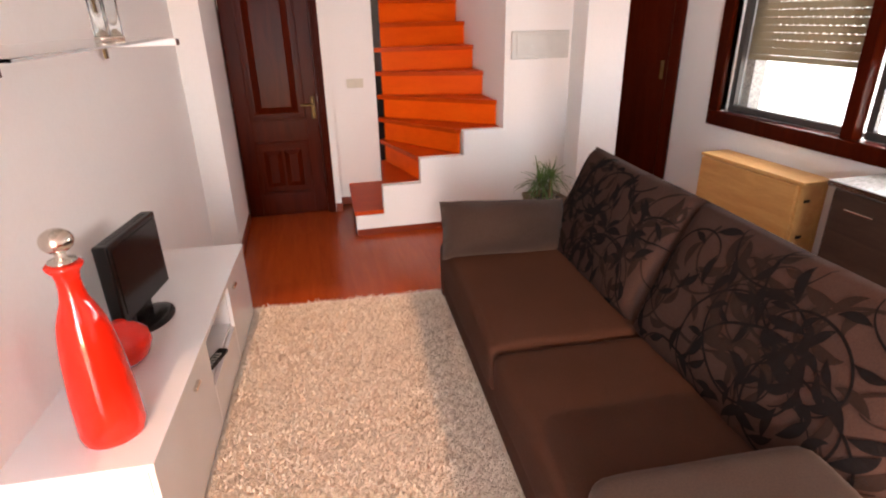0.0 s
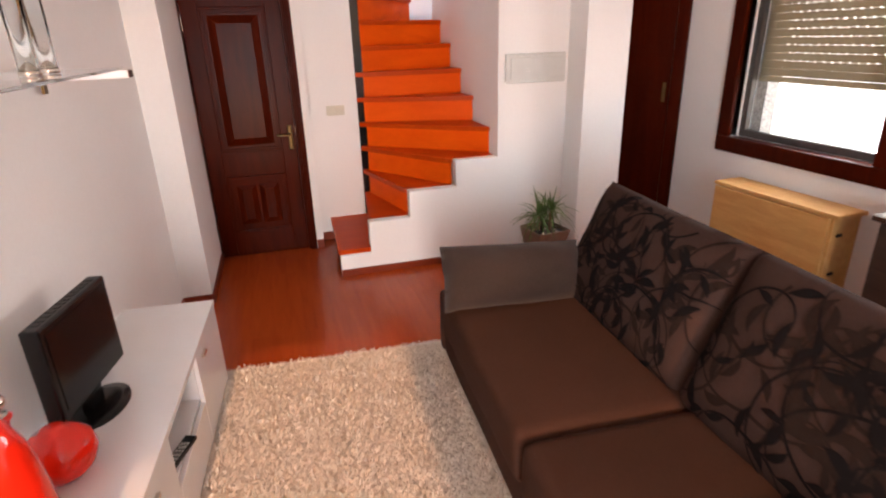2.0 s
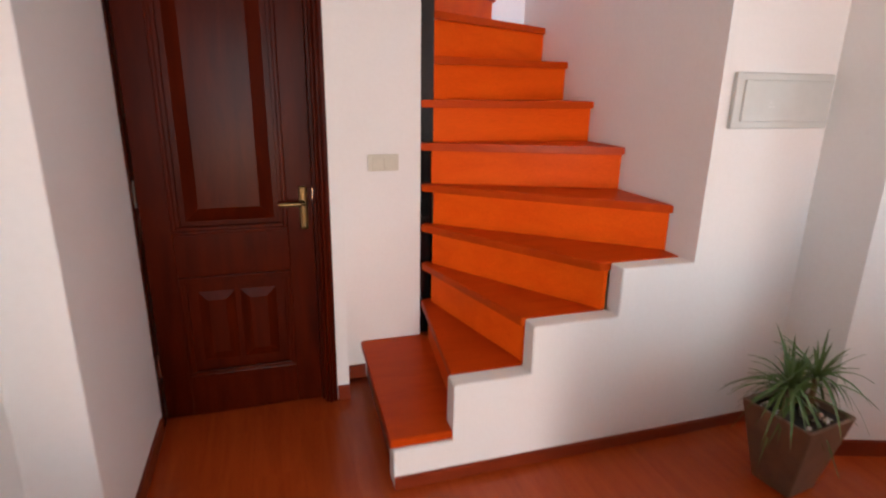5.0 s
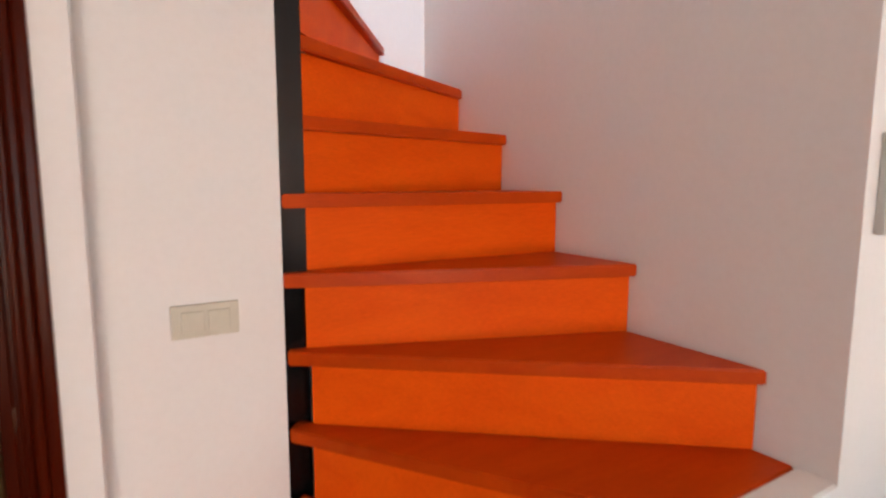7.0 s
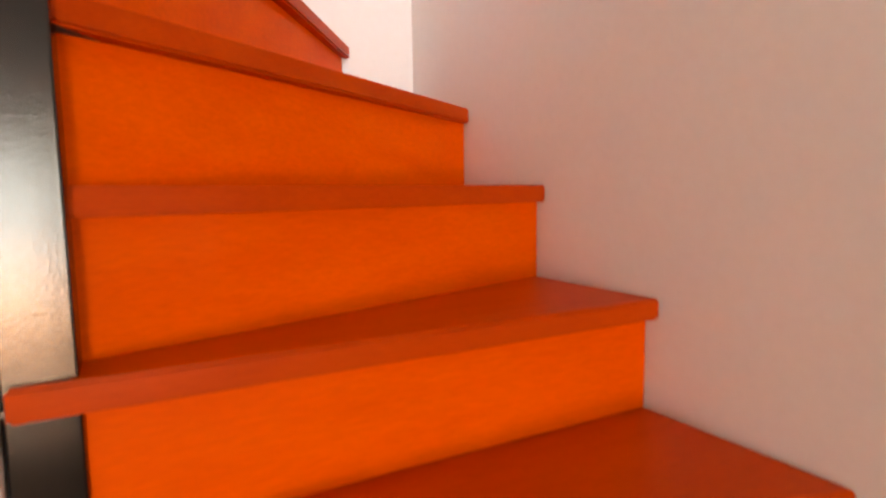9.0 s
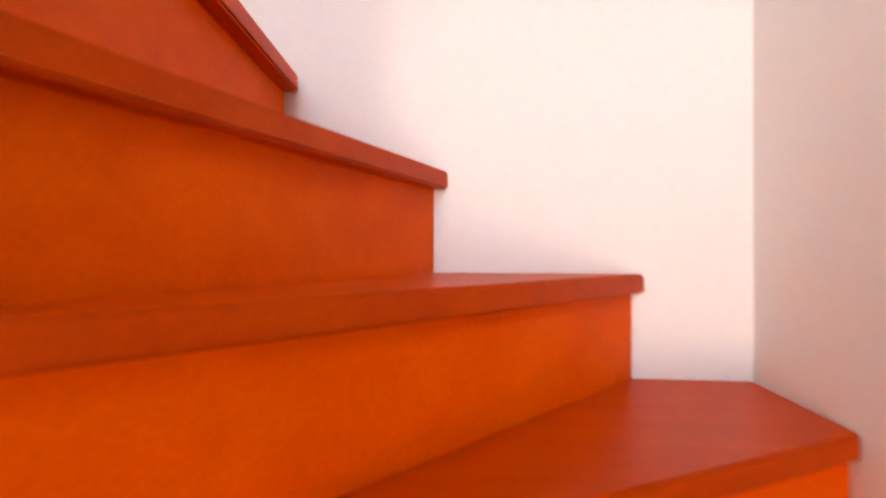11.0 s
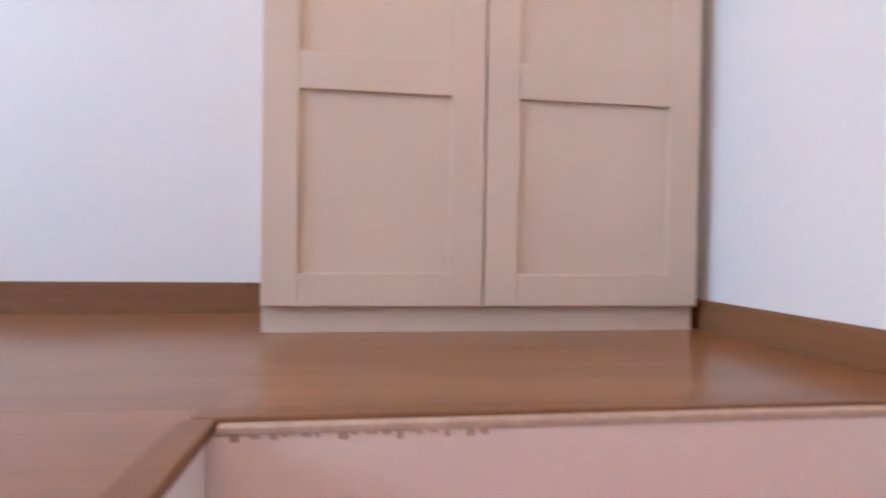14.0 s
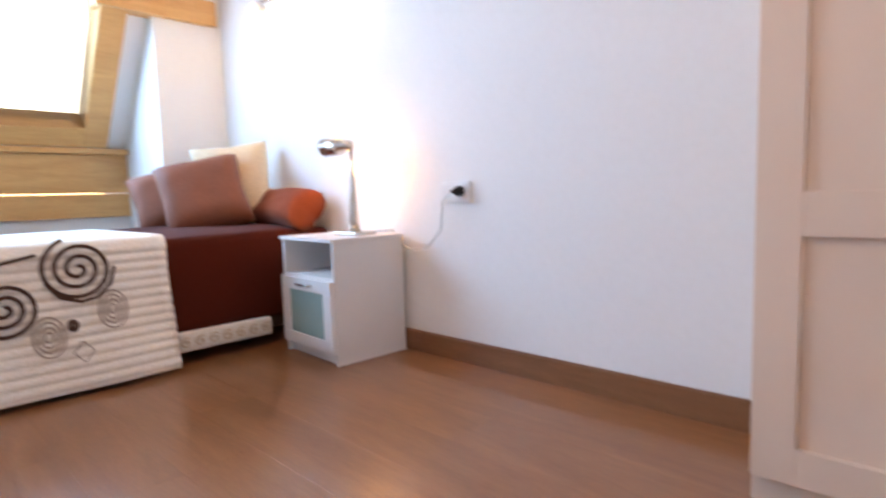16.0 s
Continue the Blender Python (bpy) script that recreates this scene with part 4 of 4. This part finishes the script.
for sx, sy, sz in ((-0.04, 0.02, 0.12), (0.03, -0.02, 0.16), (0.02, 0.05, 0.08)):
    part("cane", tube([(sx, sy, 0.30), (sx * 1.1, sy * 1.1, 0.30 + sz)], 0.011), STEM, plant)
    bm = bmesh.new()
    for i in range(46):
        az, el = i * 2.4 + rnd.uniform(-0.2, 0.2), rnd.uniform(-0.1, 1.35)
        ln, wd = rnd.uniform(0.15, 0.26), rnd.uniform(0.007, 0.011)
        base = Vector((sx * 1.1, sy * 1.1, 0.29 + sz + rnd.uniform(-0.03, 0.03)))
        row = []
        for k in range(6):
            q = k / 5
            droop = q * q * (1.5 - el) * 0.15
            r = ln * q
            p = base + Vector((math.cos(az) * math.cos(el) * r, math.sin(az) * math.cos(el) * r, math.sin(el) * r - droop))
            wv = Vector((-math.sin(az), math.cos(az), 0)) * wd * (1 - q ** 1.6) * (0.6 + q * 0.8)
            row.append((bm.verts.new(p + wv), bm.verts.new(p - Vector((0, 0, 0.002))), bm.verts.new(p - wv)))
        for p, q in zip(row, row[1:]):
            bm.faces.new((p[0], p[1], q[1], q[0]))
            bm.faces.new((p[1], p[2], q[2], q[1]))
    part("leaf_crown", bm, LEAF, plant)

# ---------- attic bedroom ----------
Z = ATTIC
skirting("attic_baseboard_north", [(1.249, YB + BACK - 0.001), (0.5, YB + BACK - 0.001), (-0.72, 1.766)], OAK_BASE, "brown oak skirting board of the bedroom", Z - 0.002, 0.064)
skirting("attic_baseboard_west", [(AX + 0.001, 0.876), (AX + 0.001, -1.62)], OAK_BASE, "brown oak skirting board of the bedroom", Z, 0.072)
bm = box((0.010, 0.905, Z - 0.010), (0.047, YB - 0.001, Z + 0.001), 0.003)
structure("stair_opening_trim_end", bm, OAK_BASE, "brown rounded floor edging at the stair opening", "edging")
bm = box((0.047, 0.895, Z - 0.012), (0.40, 0.932, Z + 0.001), 0.004)
structure("stair_opening_trim_side", bm, OAK_BASE, "brown rounded floor edging at the stair opening", "edging")

bm = box((0.048, 0.934, Z - 0.0118), (0.0635, YB - 0.004, Z - 0.003), 0.002)
rnd = random.Random(21)
for k in range(16):
    y = 0.95 + 0.016 * k + rnd.uniform(-0.004, 0.004)
    box((0.058, y, Z - 0.013 - rnd.uniform(0.001, 0.007)), (0.0632, y + rnd.uniform(0.004, 0.011), Z - 0.011), 0.001, 1, bm)
structure("stair_opening_lip", bm, plain("bare_chipboard", (0.5, 0.36, 0.27), 0.85, 0, 0.12, 40), "ragged bare chipboard edge under the floor edging", "edging")
wardrobe = thing("wardrobe", "ivory two-door wardrobe with panelled doors", "wardrobe")
WX, W0, W1, WT = -0.445, 0.878, 1.748, Z + 2.0
part("side", box((AX + 0.014, W0, Z), (WX - 0.018, W0 + 0.018, WT), 0.001), IVORY_PAINT, wardrobe)
part("side", box((AX + 0.014, W1 - 0.018, Z), (WX - 0.018, W1, WT), 0.001), IVORY_PAINT, wardrobe)
part("top", box((AX + 0.014, W0, WT), (WX, W1, WT + 0.02), 0.002), IVORY_PAINT, wardrobe)
part("bottom", box((AX + 0.014, W0 + 0.018, Z + 0.05), (WX - 0.02, W1 - 0.018, Z + 0.068)), IVORY_PAINT, wardrobe)
part("back", box((AX + 0.014, W0 + 0.018, Z + 0.05), (AX + 0.02, W1 - 0.018, WT)), IVORY_PAINT, wardrobe)
part("plinth", box((WX - 0.03, W0 + 0.018, Z), (WX - 0.018, W1 - 0.018, Z + 0.05)), IVORY_PAINT, wardrobe)
mid_y = 1.30
for y0, y1 in ((W0 + 0.001, mid_y - 0.002), (mid_y + 0.002, W1 - 0.001)):
    z0, z1 = Z + 0.052, WT - 0.002
    leaf = part("door", box((WX - 0.018, y0, z0), (WX - 0.009, y1, z1)), IVORY_PAINT, wardrobe)
    st = 0.066
    for a, b, c, d, n in ((y0, z0, y0 + st, z1, "stile"), (y1 - st, z0, y1, z1, "stile"), (y0 + st, z0, y1 - st, z0 + 0.062, "rail"),
                          (y0 + st, Z + 0.458, y1 - st, Z + 0.528, "rail"), (y0 + st, z1 - 0.07, y1 - st, z1, "rail"), (y0 + st, Z + 1.25, y1 - st, Z + 1.32, "rail")):
        part(n, box((WX - 0.009, a, b), (WX, c, d), 0.0015), IVORY_PAINT, leaf)

stand = thing("nightstand", "white nightstand with open shelf and frosted glass drawer", "nightstand", at=(-0.444, -0.312, Z), turn=-3.0)
# local: front at x 0 facing +x, width along -y
NW, ND, NH = 0.335, 0.285, 0.412
part("side", box((-ND, -0.012, 0), (-0.004, 0, NH - 0.012), 0.001), WHITE_PAINT, stand)
part("side", box((-ND, -NW, 0), (-0.004, -NW + 0.012, NH - 0.012), 0.001), WHITE_PAINT, stand)
part("top", box((-ND, -NW - 0.004, NH - 0.012), (0.004, 0.004, NH), 0.002), WHITE_PAINT, stand)
part("back", box((-ND, -NW + 0.012, 0.03), (-ND + 0.008, -0.012, NH - 0.012)), WHITE_PAINT, stand)
part("shelf", box((-ND + 0.008, -NW + 0.012, 0.272), (-0.006, -0.012, 0.284), 0.001), WHITE_PAINT, stand)
part("plinth", box((-0.03, -NW + 0.012, 0), (-0.02, -0.012, 0.035)), WHITE_PAINT, stand)
dr = bmesh.new()
for a, b, c, d in ((-NW + 0.006, 0.04, -0.006, 0.08), (-NW + 0.006, 0.232, -0.006, 0.275), (-NW + 0.006, 0.08, -NW + 0.055, 0.232), (-0.055, 0.08, -0.006, 0.232)):
    box((-0.004, a, b), (0.010, c, d), 0.0015, 2, dr)
drawer = part("drawer_front", dr, WHITE_PAINT, stand)
part("glass_panel", box((-0.002, -NW + 0.053, 0.078), (0.004, -0.053, 0.234)), FROST, drawer, "frosted greenish glass panel")
part("handle", tube([(0.010, -0.20, 0.254), (0.024, -0.20, 0.254), (0.024, -0.125, 0.254), (0.010, -0.125, 0.254)], 0.005), CHROME, drawer)

lamp = thing("bedside_lamp", "brushed metal bedside lamp, switched on, on the nightstand", "table lamp", at=(-0.60, -0.395, Z + NH))
part("foot", box((-0.045, -0.06, 0), (0.045, 0.06, 0.014), 0.004), CHROME, lamp)
part("stem", lathe([(0.019, 0.014), (0.016, 0.05), (0.011, 0.14), (0.008, 0.22), (0.006, 0.285)], 20), CHROME, lamp, "", True)
part("arm", tube([(0.0, 0.0, 0.28), (0.0, 0.006, 0.297), (0.0, 0.010, 0.302), (0.0, -0.01, 0.305)], 0.006), CHROME, lamp)
shade = lathe([(0.010, 0.0), (0.017, 0.003), (0.020, 0.03), (0.029, 0.05), (0.031, 0.125), (0.028, 0.125), (0.026, 0.05), (0.012, 0.03)], 24)
aim = (Vector((0.05, -0.24, 0.0))).normalized().to_track_quat("Z", "Y").to_matrix().to_4x4()
shade.transform(Matrix.Translation((0.0, 0.005, 0.305)) @ aim)
shade_part = part("shade", shade, CHROME, lamp, "", True)
bulb = bmesh.new()
bmesh.ops.create_uvsphere(bulb, u_segments=16, v_segments=10, radius=0.022)
bulb.transform(Matrix.Translation((0.022, -0.105, 0.302)))
part("bulb", bulb, BULB, lamp, "glowing warm bulb", True)
ld = bpy.data.lights.new("bedside_lamp_light", "POINT")
ld.energy, ld.color, ld.shadow_soft_size = 2.2, (1.0, 0.42, 0.10), 0.03
lo_ = new("bedside_lamp_light", ld)
for yy in (-1.10, -0.70):
    sd = bpy.data.lights.new("spotlight_glow", "POINT")
    sd.energy, sd.color, sd.shadow_soft_size = 2.2, (1.0, 0.55, 0.24), 0.03
    so = new("spotlight_glow", sd)
    so.location = (AX + 0.16, yy, 3.90)
lo_.location = (-0.645, -0.40, Z + NH + 0.235)

socket = thing("wall_socket", "white double wall socket with a black plug", "wall socket")
part("plate", box((AX, -0.116, Z + 0.513), (AX + 0.010, 0.010, Z + 0.58), 0.003), WHITE_PLASTIC, socket)
part("insert", box((AX + 0.010, -0.108, Z + 0.52), (AX + 0.013, -0.056, Z + 0.573), 0.002), WHITE_PLASTIC, socket)
part("insert", box((AX + 0.010, -0.052, Z + 0.52), (AX + 0.013, 0.002, Z + 0.573), 0.002), WHITE_PLASTIC, socket)
plug = thing("lamp_plug_and_cord", "black plug with a thin grey lamp cord", "power cord")
pl = lathe([(0.017, 0), (0.017, 0.012), (0.009, 0.03), (0.005, 0.042)], 16)
pl.transform(Matrix.Translation((AX + 0.013, -0.026, Z + 0.55)) @ Matrix.Rotation(radians(90), 4, "Y"))
part("plug", pl, BLACK_PLASTIC, plug, smooth=True)
cord = [Vector((AX + 0.05, -0.03, Z + 0.548)), Vector((AX + 0.05, -0.07, Z + 0.52)), Vector((AX + 0.03, -0.10, Z + 0.43)), Vector((AX + 0.025, -0.17, Z + 0.365)),
        Vector((AX + 0.022, -0.25, Z + 0.355)), Vector((AX + 0.022, -0.31, Z + 0.375)), Vector((AX + 0.03, -0.335, NH + Z + 0.012)), Vector((-0.66, -0.40, NH + Z + 0.006)), Vector((-0.62, -0.44, NH + Z + 0.006))]
part("cord", tube(cord, 0.003), PANEL_GREY, plug)

plate2 = thing("attic_light_switch", "white light switch on the bedroom wall", "light switch")
part("plate", box((0.507, YB + BACK - 0.01, Z + 0.178), (0.607, YB + BACK, Z + 0.278), 0.003), WHITE_PLASTIC, plate2)
part("rocker", box((0.525, YB + BACK - 0.014, Z + 0.196), (0.589, YB + BACK - 0.01, Z + 0.26), 0.002), WHITE_PLASTIC, plate2)

# bed: frame, mattress, cover, quilt
BT, BY0, BY1 = Z + 0.415, -1.60, -0.74
bed = thing("bed", "low bed with dark base and mattress", "bed")
part("base", box((AX + 0.02, BY0, Z + 0.06), (1.05, BY1 - 0.03, Z + 0.20), 0.01), WENGE, bed)
for x in (AX + 0.06, 0.95):
    for y in (BY0 + 0.04, BY1 - 0.12):
        part("leg", box((x, y, Z), (x + 0.05, y + 0.05, Z + 0.06), 0.003), WENGE, bed)
part("mattress", soft_box((AX + 0.02, BY0, Z + 0.20), (1.04, BY1 - 0.025, BT - 0.015), 0.04, 3), IVORY_CLOTH, bed, smooth=True)
cover = thing("chocolate_bedcover", "chocolate brown bedcover with a cream spiral border", "bedcover")
part("cloth", soft_box((AX + 0.015, BY0 - 0.01, Z + 0.105), (-0.05, BY1, BT + 0.012), 0.03, 4, 0.004), BROWN_COVER, cover, smooth=True)
band = part("border", soft_box((AX + 0.29, BY0 - 0.012, Z + 0.042), (-0.05, BY1 + 0.003, Z + 0.110), 0.012, 2, 0.002), CREAM_QUILT, cover, "cream border with embroidered spirals", True)
bm = bmesh.new()
for i in range(8):
    cx = -0.43 + i * 0.048
    pts = [(cx + r * math.cos(a), BY1 + 0.008, Z + 0.076 + r * math.sin(a)) for a, r in ((q * 0.45, 0.003 + 0.00085 * q) for q in range(20))]
    tube(pts, 0.0028, 5, bm)
part("spiral_stitch", bm, IVORY_CLOTH, band)

quilt = thing("cream_quilt", "cream ribbed quilt with brown spiral embroidery", "quilt")
bm = bmesh.new()
rows = []
prof = [(BY0 - 0.02, BT + 0.02)] + [(BY0 + (BY1 - BY0) * q / 8, BT + 0.028) for q in range(1, 8)] + [(BY1 - 0.015, BT + 0.027), (BY1 + 0.006, BT + 0.016)]
n = 72
for q in range(n):
    z = BT + 0.005 - (BT + 0.005 - (Z + 0.018)) * q / (n - 1)
    ridge = abs(math.sin(math.pi * (q / 5.0))) ** 0.6
    flare = 0.05 * (q / (n - 1)) ** 1.6
    prof.append((BY1 + 0.010 + flare + 0.006 * ridge, z))
for i in range(41):
    x = -0.10 + 1.2 * i / 40
    row = []
    for side in (0, 1):
        for k, (y, z) in (list(enumerate(prof)) if side == 0 else list(enumerate(prof))[::-1]):
            s = k / len(prof)
            wave = 0.02 * noise.noise(Vector((x * 3.1, s * 1.5, 0.3))) * s
            y2, z2 = y + wave, z
            if side:
                y2, z2 = (y2 + (0.004 if k == 0 else 0), z - 0.010) if k < 9 else (y2 - 0.010, z - (0.008 if k < 11 else 0))
            row.append(bm.verts.new((x + 0.004 * noise.noise(Vector((0, z * 6, x))), y2, z2)))
    rows.append(row)
for a, b in zip(rows, rows[1:]):
    for k in range(len(a)):
        q = (k + 1) % len(a)
        bm.faces.new((a[k], a[q], b[q], b[k]))
bm.faces.new(rows[0])
bm.faces.new(rows[-1][::-1])
part("cloth", bm, CREAM_QUILT, quilt, smooth=True)


def quilt_y(x, z):
    q = max(0.0, min(1.0, (BT + 0.005 - z) / (BT + 0.005 - Z - 0.018)))
    return BY1 + 0.010 + 0.05 * q ** 1.6 + 0.02 * noise.noise(Vector((x * 3.1, 0.12 + 0.88 * q * 1.5, 0.3))) * (0.12 + 0.88 * q) + 0.018


def embroidery(cx, cz, r, turns, width, start, mat, ccw=1):
    """A flat spiral band on the hanging side of the quilt."""
    bm = bmesh.new()
    pts = []
    steps = int(turns * 26)
    for i in range(steps + 1):
        a = start + ccw * 2 * math.pi * turns * i / steps
        rad = r * (0.06 + 0.94 * i / steps)
        pts.append((cx + rad * math.cos(a), cz + rad * math.sin(a)))
    ribbon_bm(pts, [width] * len(pts), lambda u, v, l: Vector((u, quilt_y(u, v) + l, v)), 0.0, bm)
    return part("spiral", bm, mat, quilt)


embroidery(0.149, Z + 0.362, 0.092, 3.0, 0.011, 1.2, EMBROIDERY)
embroidery(0.325, Z + 0.272, 0.085, 3.0, 0.011, 1.4, EMBROIDERY)
for k, stem in enumerate((((0.057, 0.36), (0.072, 0.31), (0.11, 0.275), (0.15, 0.268), (0.20, 0.285), (0.232, 0.33)), ((0.41, 0.30), (0.38, 0.37), (0.33, 0.392), (0.29, 0.40), (0.245, 0.41)))):
    bm = bmesh.new()
    ribbon_bm([(u, Z + v) for u, v in stem], [0.009] * len(stem), lambda u, v, l: Vector((u, quilt_y(u, v) + l, v)), 0.0, bm)
    part("stem", bm, EMBROIDERY, quilt)
for cx, cz in ((0.073, Z + 0.235), (0.237, Z + 0.182)):
    for r in (0.012, 0.024, 0.036, 0.048):
        bm = bmesh.new()
        pts = [(cx + 0.8 * r * math.cos(a), cz + 1.15 * r * math.sin(a)) for a in (2 * math.pi * i / 24 for i in range(25))]
        ribbon_bm(pts, [0.005] * 25, lambda u, v, l: Vector((u, quilt_y(u, v) + l, v)), 0.0, bm)
        part("ring", bm, TAUPE_THREAD, quilt)
bm = bmesh.new()
pts = [(0.178 + 0.008 * math.cos(a), Z + 0.205 + 0.011 * math.sin(a)) for a in (2 * math.pi * i / 12 for i in range(13))]
ribbon_bm(pts, [0.014] * 13, lambda u, v, l: Vector((u, quilt_y(u, v) + l, v)), 0.0, bm)
part("dot", bm, EMBROIDERY, quilt)
bm = bmesh.new()
pts = [(0.16, Z + 0.158), (0.135, Z + 0.128), (0.16, Z + 0.098), (0.185, Z + 0.128), (0.16, Z + 0.158)]
ribbon_bm(pts, [0.005] * 5, lambda u, v, l: Vector((u, quilt_y(u, v) + l, v)), 0.0, bm)
part("lozenge", bm, TAUPE_THREAD, quilt)


def bed_pillow(label, mat, x, y, z, w, h, thick, lean, turn, roll=0.0):
    ob = thing("pillow", label, "pillow", at=(x, y, z))
    m = Matrix.Rotation(radians(turn), 4, "Z") @ Matrix.Rotation(radians(lean), 4, "X") @ Matrix.Rotation(radians(roll), 4, "Y") @ Matrix.Translation((0, 0, h / 2))
    part("cover", pillow(w, h, thick, 22, 0.07, None, m), mat, ob, "", True)
    return ob


bed_pillow("taupe satin cushion leaning against the pillows", TAUPE_SATIN, -0.40, -1.05, BT + 0.012, 0.33, 0.32, 0.17, 26, -30, 13)
bed_pillow("taupe satin cushion at the far side of the bed", TAUPE_SATIN, -0.39, -1.34, BT + 0.012, 0.33, 0.29, 0.16, 26, -30, 15)
bed_pillow("ivory cushion standing behind a taupe one", IVORY_CLOTH, -0.545, -1.15, BT + 0.012, 0.33, 0.37, 0.10, 12, -42, 6)
bed_pillow("rust brown bed pillow lying at the wall", RUST_PILLOW, -0.60, -0.95, BT + 0.012, 0.46, 0.18, 0.16, -42, 84)

# beams and ceiling spotlight
beam = thing("roof_beam", "pine beam under the sloping roof", "beam")
part("timber", box((AX + 0.03, -1.70, 3.995), (-0.20, -1.585, 4.11), 0.006), PINE_X, beam)
spot = thing("ceiling_spotlight", "small lit spotlight on the wall under the roof", "spotlight")
part("bar", tube([(AX + 0.05, -1.14, 3.985), (AX + 0.05, -0.62, 3.975)], 0.008), CHROME, spot)
part("mount", box((AX, -0.90, 3.96), (AX + 0.045, -0.84, 4.01), 0.003), CHROME, spot)
for y in (-1.10, -0.70):
    own = lathe([(0.012, 0.05), (0.03, 0.03), (0.034, 0.0), (0.03, -0.004), (0.012, 0.03)], 16)
    own.transform(Matrix.Translation((AX + 0.07, y, 3.93)))
    sh = part("shade", own, WHITE_PLASTIC, spot, "", True)
    bl = bmesh.new()
    bmesh.ops.create_uvsphere(bl, u_segments=12, v_segments=8, radius=0.028)
    bl.transform(Matrix.Translation((AX + 0.075, y, 3.91)))
    part("bulb", bl, BULB, sh, "glowing warm bulb", True)


# ---------- floor planks ----------
def planks(parent_name, mat, x0, x1, y0, y1, top, along, width, length, keep, seed):
    """Laminate boards laid in a staggered bond as pieces of the floor."""
    floor = bpy.data.objects[parent_name]
    rnd = random.Random(seed)
    cache = {}
    u0, u1, v0, v1 = (x0, x1, y0, y1) if along == "x" else (y0, y1, x0, x1)
    v = v0
    while v < v1 - 0.01:
        u = u0 - rnd.choice((0.2, 0.45, 0.7, 0.95)) * length
        while u < u1:
            a, b = max(u, u0), min(u + length, u1)
            w = min(width, v1 - v)
            if b - a > 0.05:
                for c, d in keep(a, b, v, v + w):
                    key = (round(d - c, 3), round(w, 3))
                    if key not in cache:
                        lx, ly = (d - c, w) if along == "x" else (w, d - c)
                        bm = box((-lx / 2 + 0.0001, -ly / 2 + 0.0001, -0.01), (lx / 2 - 0.0001, ly / 2 - 0.0001, 0), 0.0002, 1)
                        me = bpy.data.meshes.new("plank")
                        bmesh.ops.recalc_face_normals(bm, faces=bm.faces)
                        bm.to_mesh(me)
                        bm.free()
                        me.materials.append(mat)
                        cache[key] = me
                    ob = new("plank", cache[key])
                    p = ((c + d) / 2, v + w / 2) if along == "x" else (v + w / 2, (c + d) / 2)
                    ob.location = (*p, top)
                    ob.parent = floor
            u += length
        v += width


planks("floor", LAMINATE_RED, -1.65, 2.58, -6.9, 0.80, 0.0, "y", 0.192, 1.28, lambda a, b, v, w: [(a, b)], 5)


def up_to(limit):
    """Keeps the part of a board that lies south of a limit."""
    return lambda a, b, v, w: [(a, min(b, limit))] if a < limit - 0.05 else []


def beside_opening(a, b, v, w):
    return up_to(1.83 if w <= 0.02 else 0.925)(a, b, v, w)


planks("attic_floor_base", LAMINATE_OAK, -0.75, 0.40, -2.14, 1.83, ATTIC, "y", 0.152, 1.2, beside_opening, 8)
planks("attic_floor_base", LAMINATE_OAK, 0.40, 2.4, -2.14, 1.83, ATTIC, "y", 0.152, 1.2, up_to(0.10), 9)
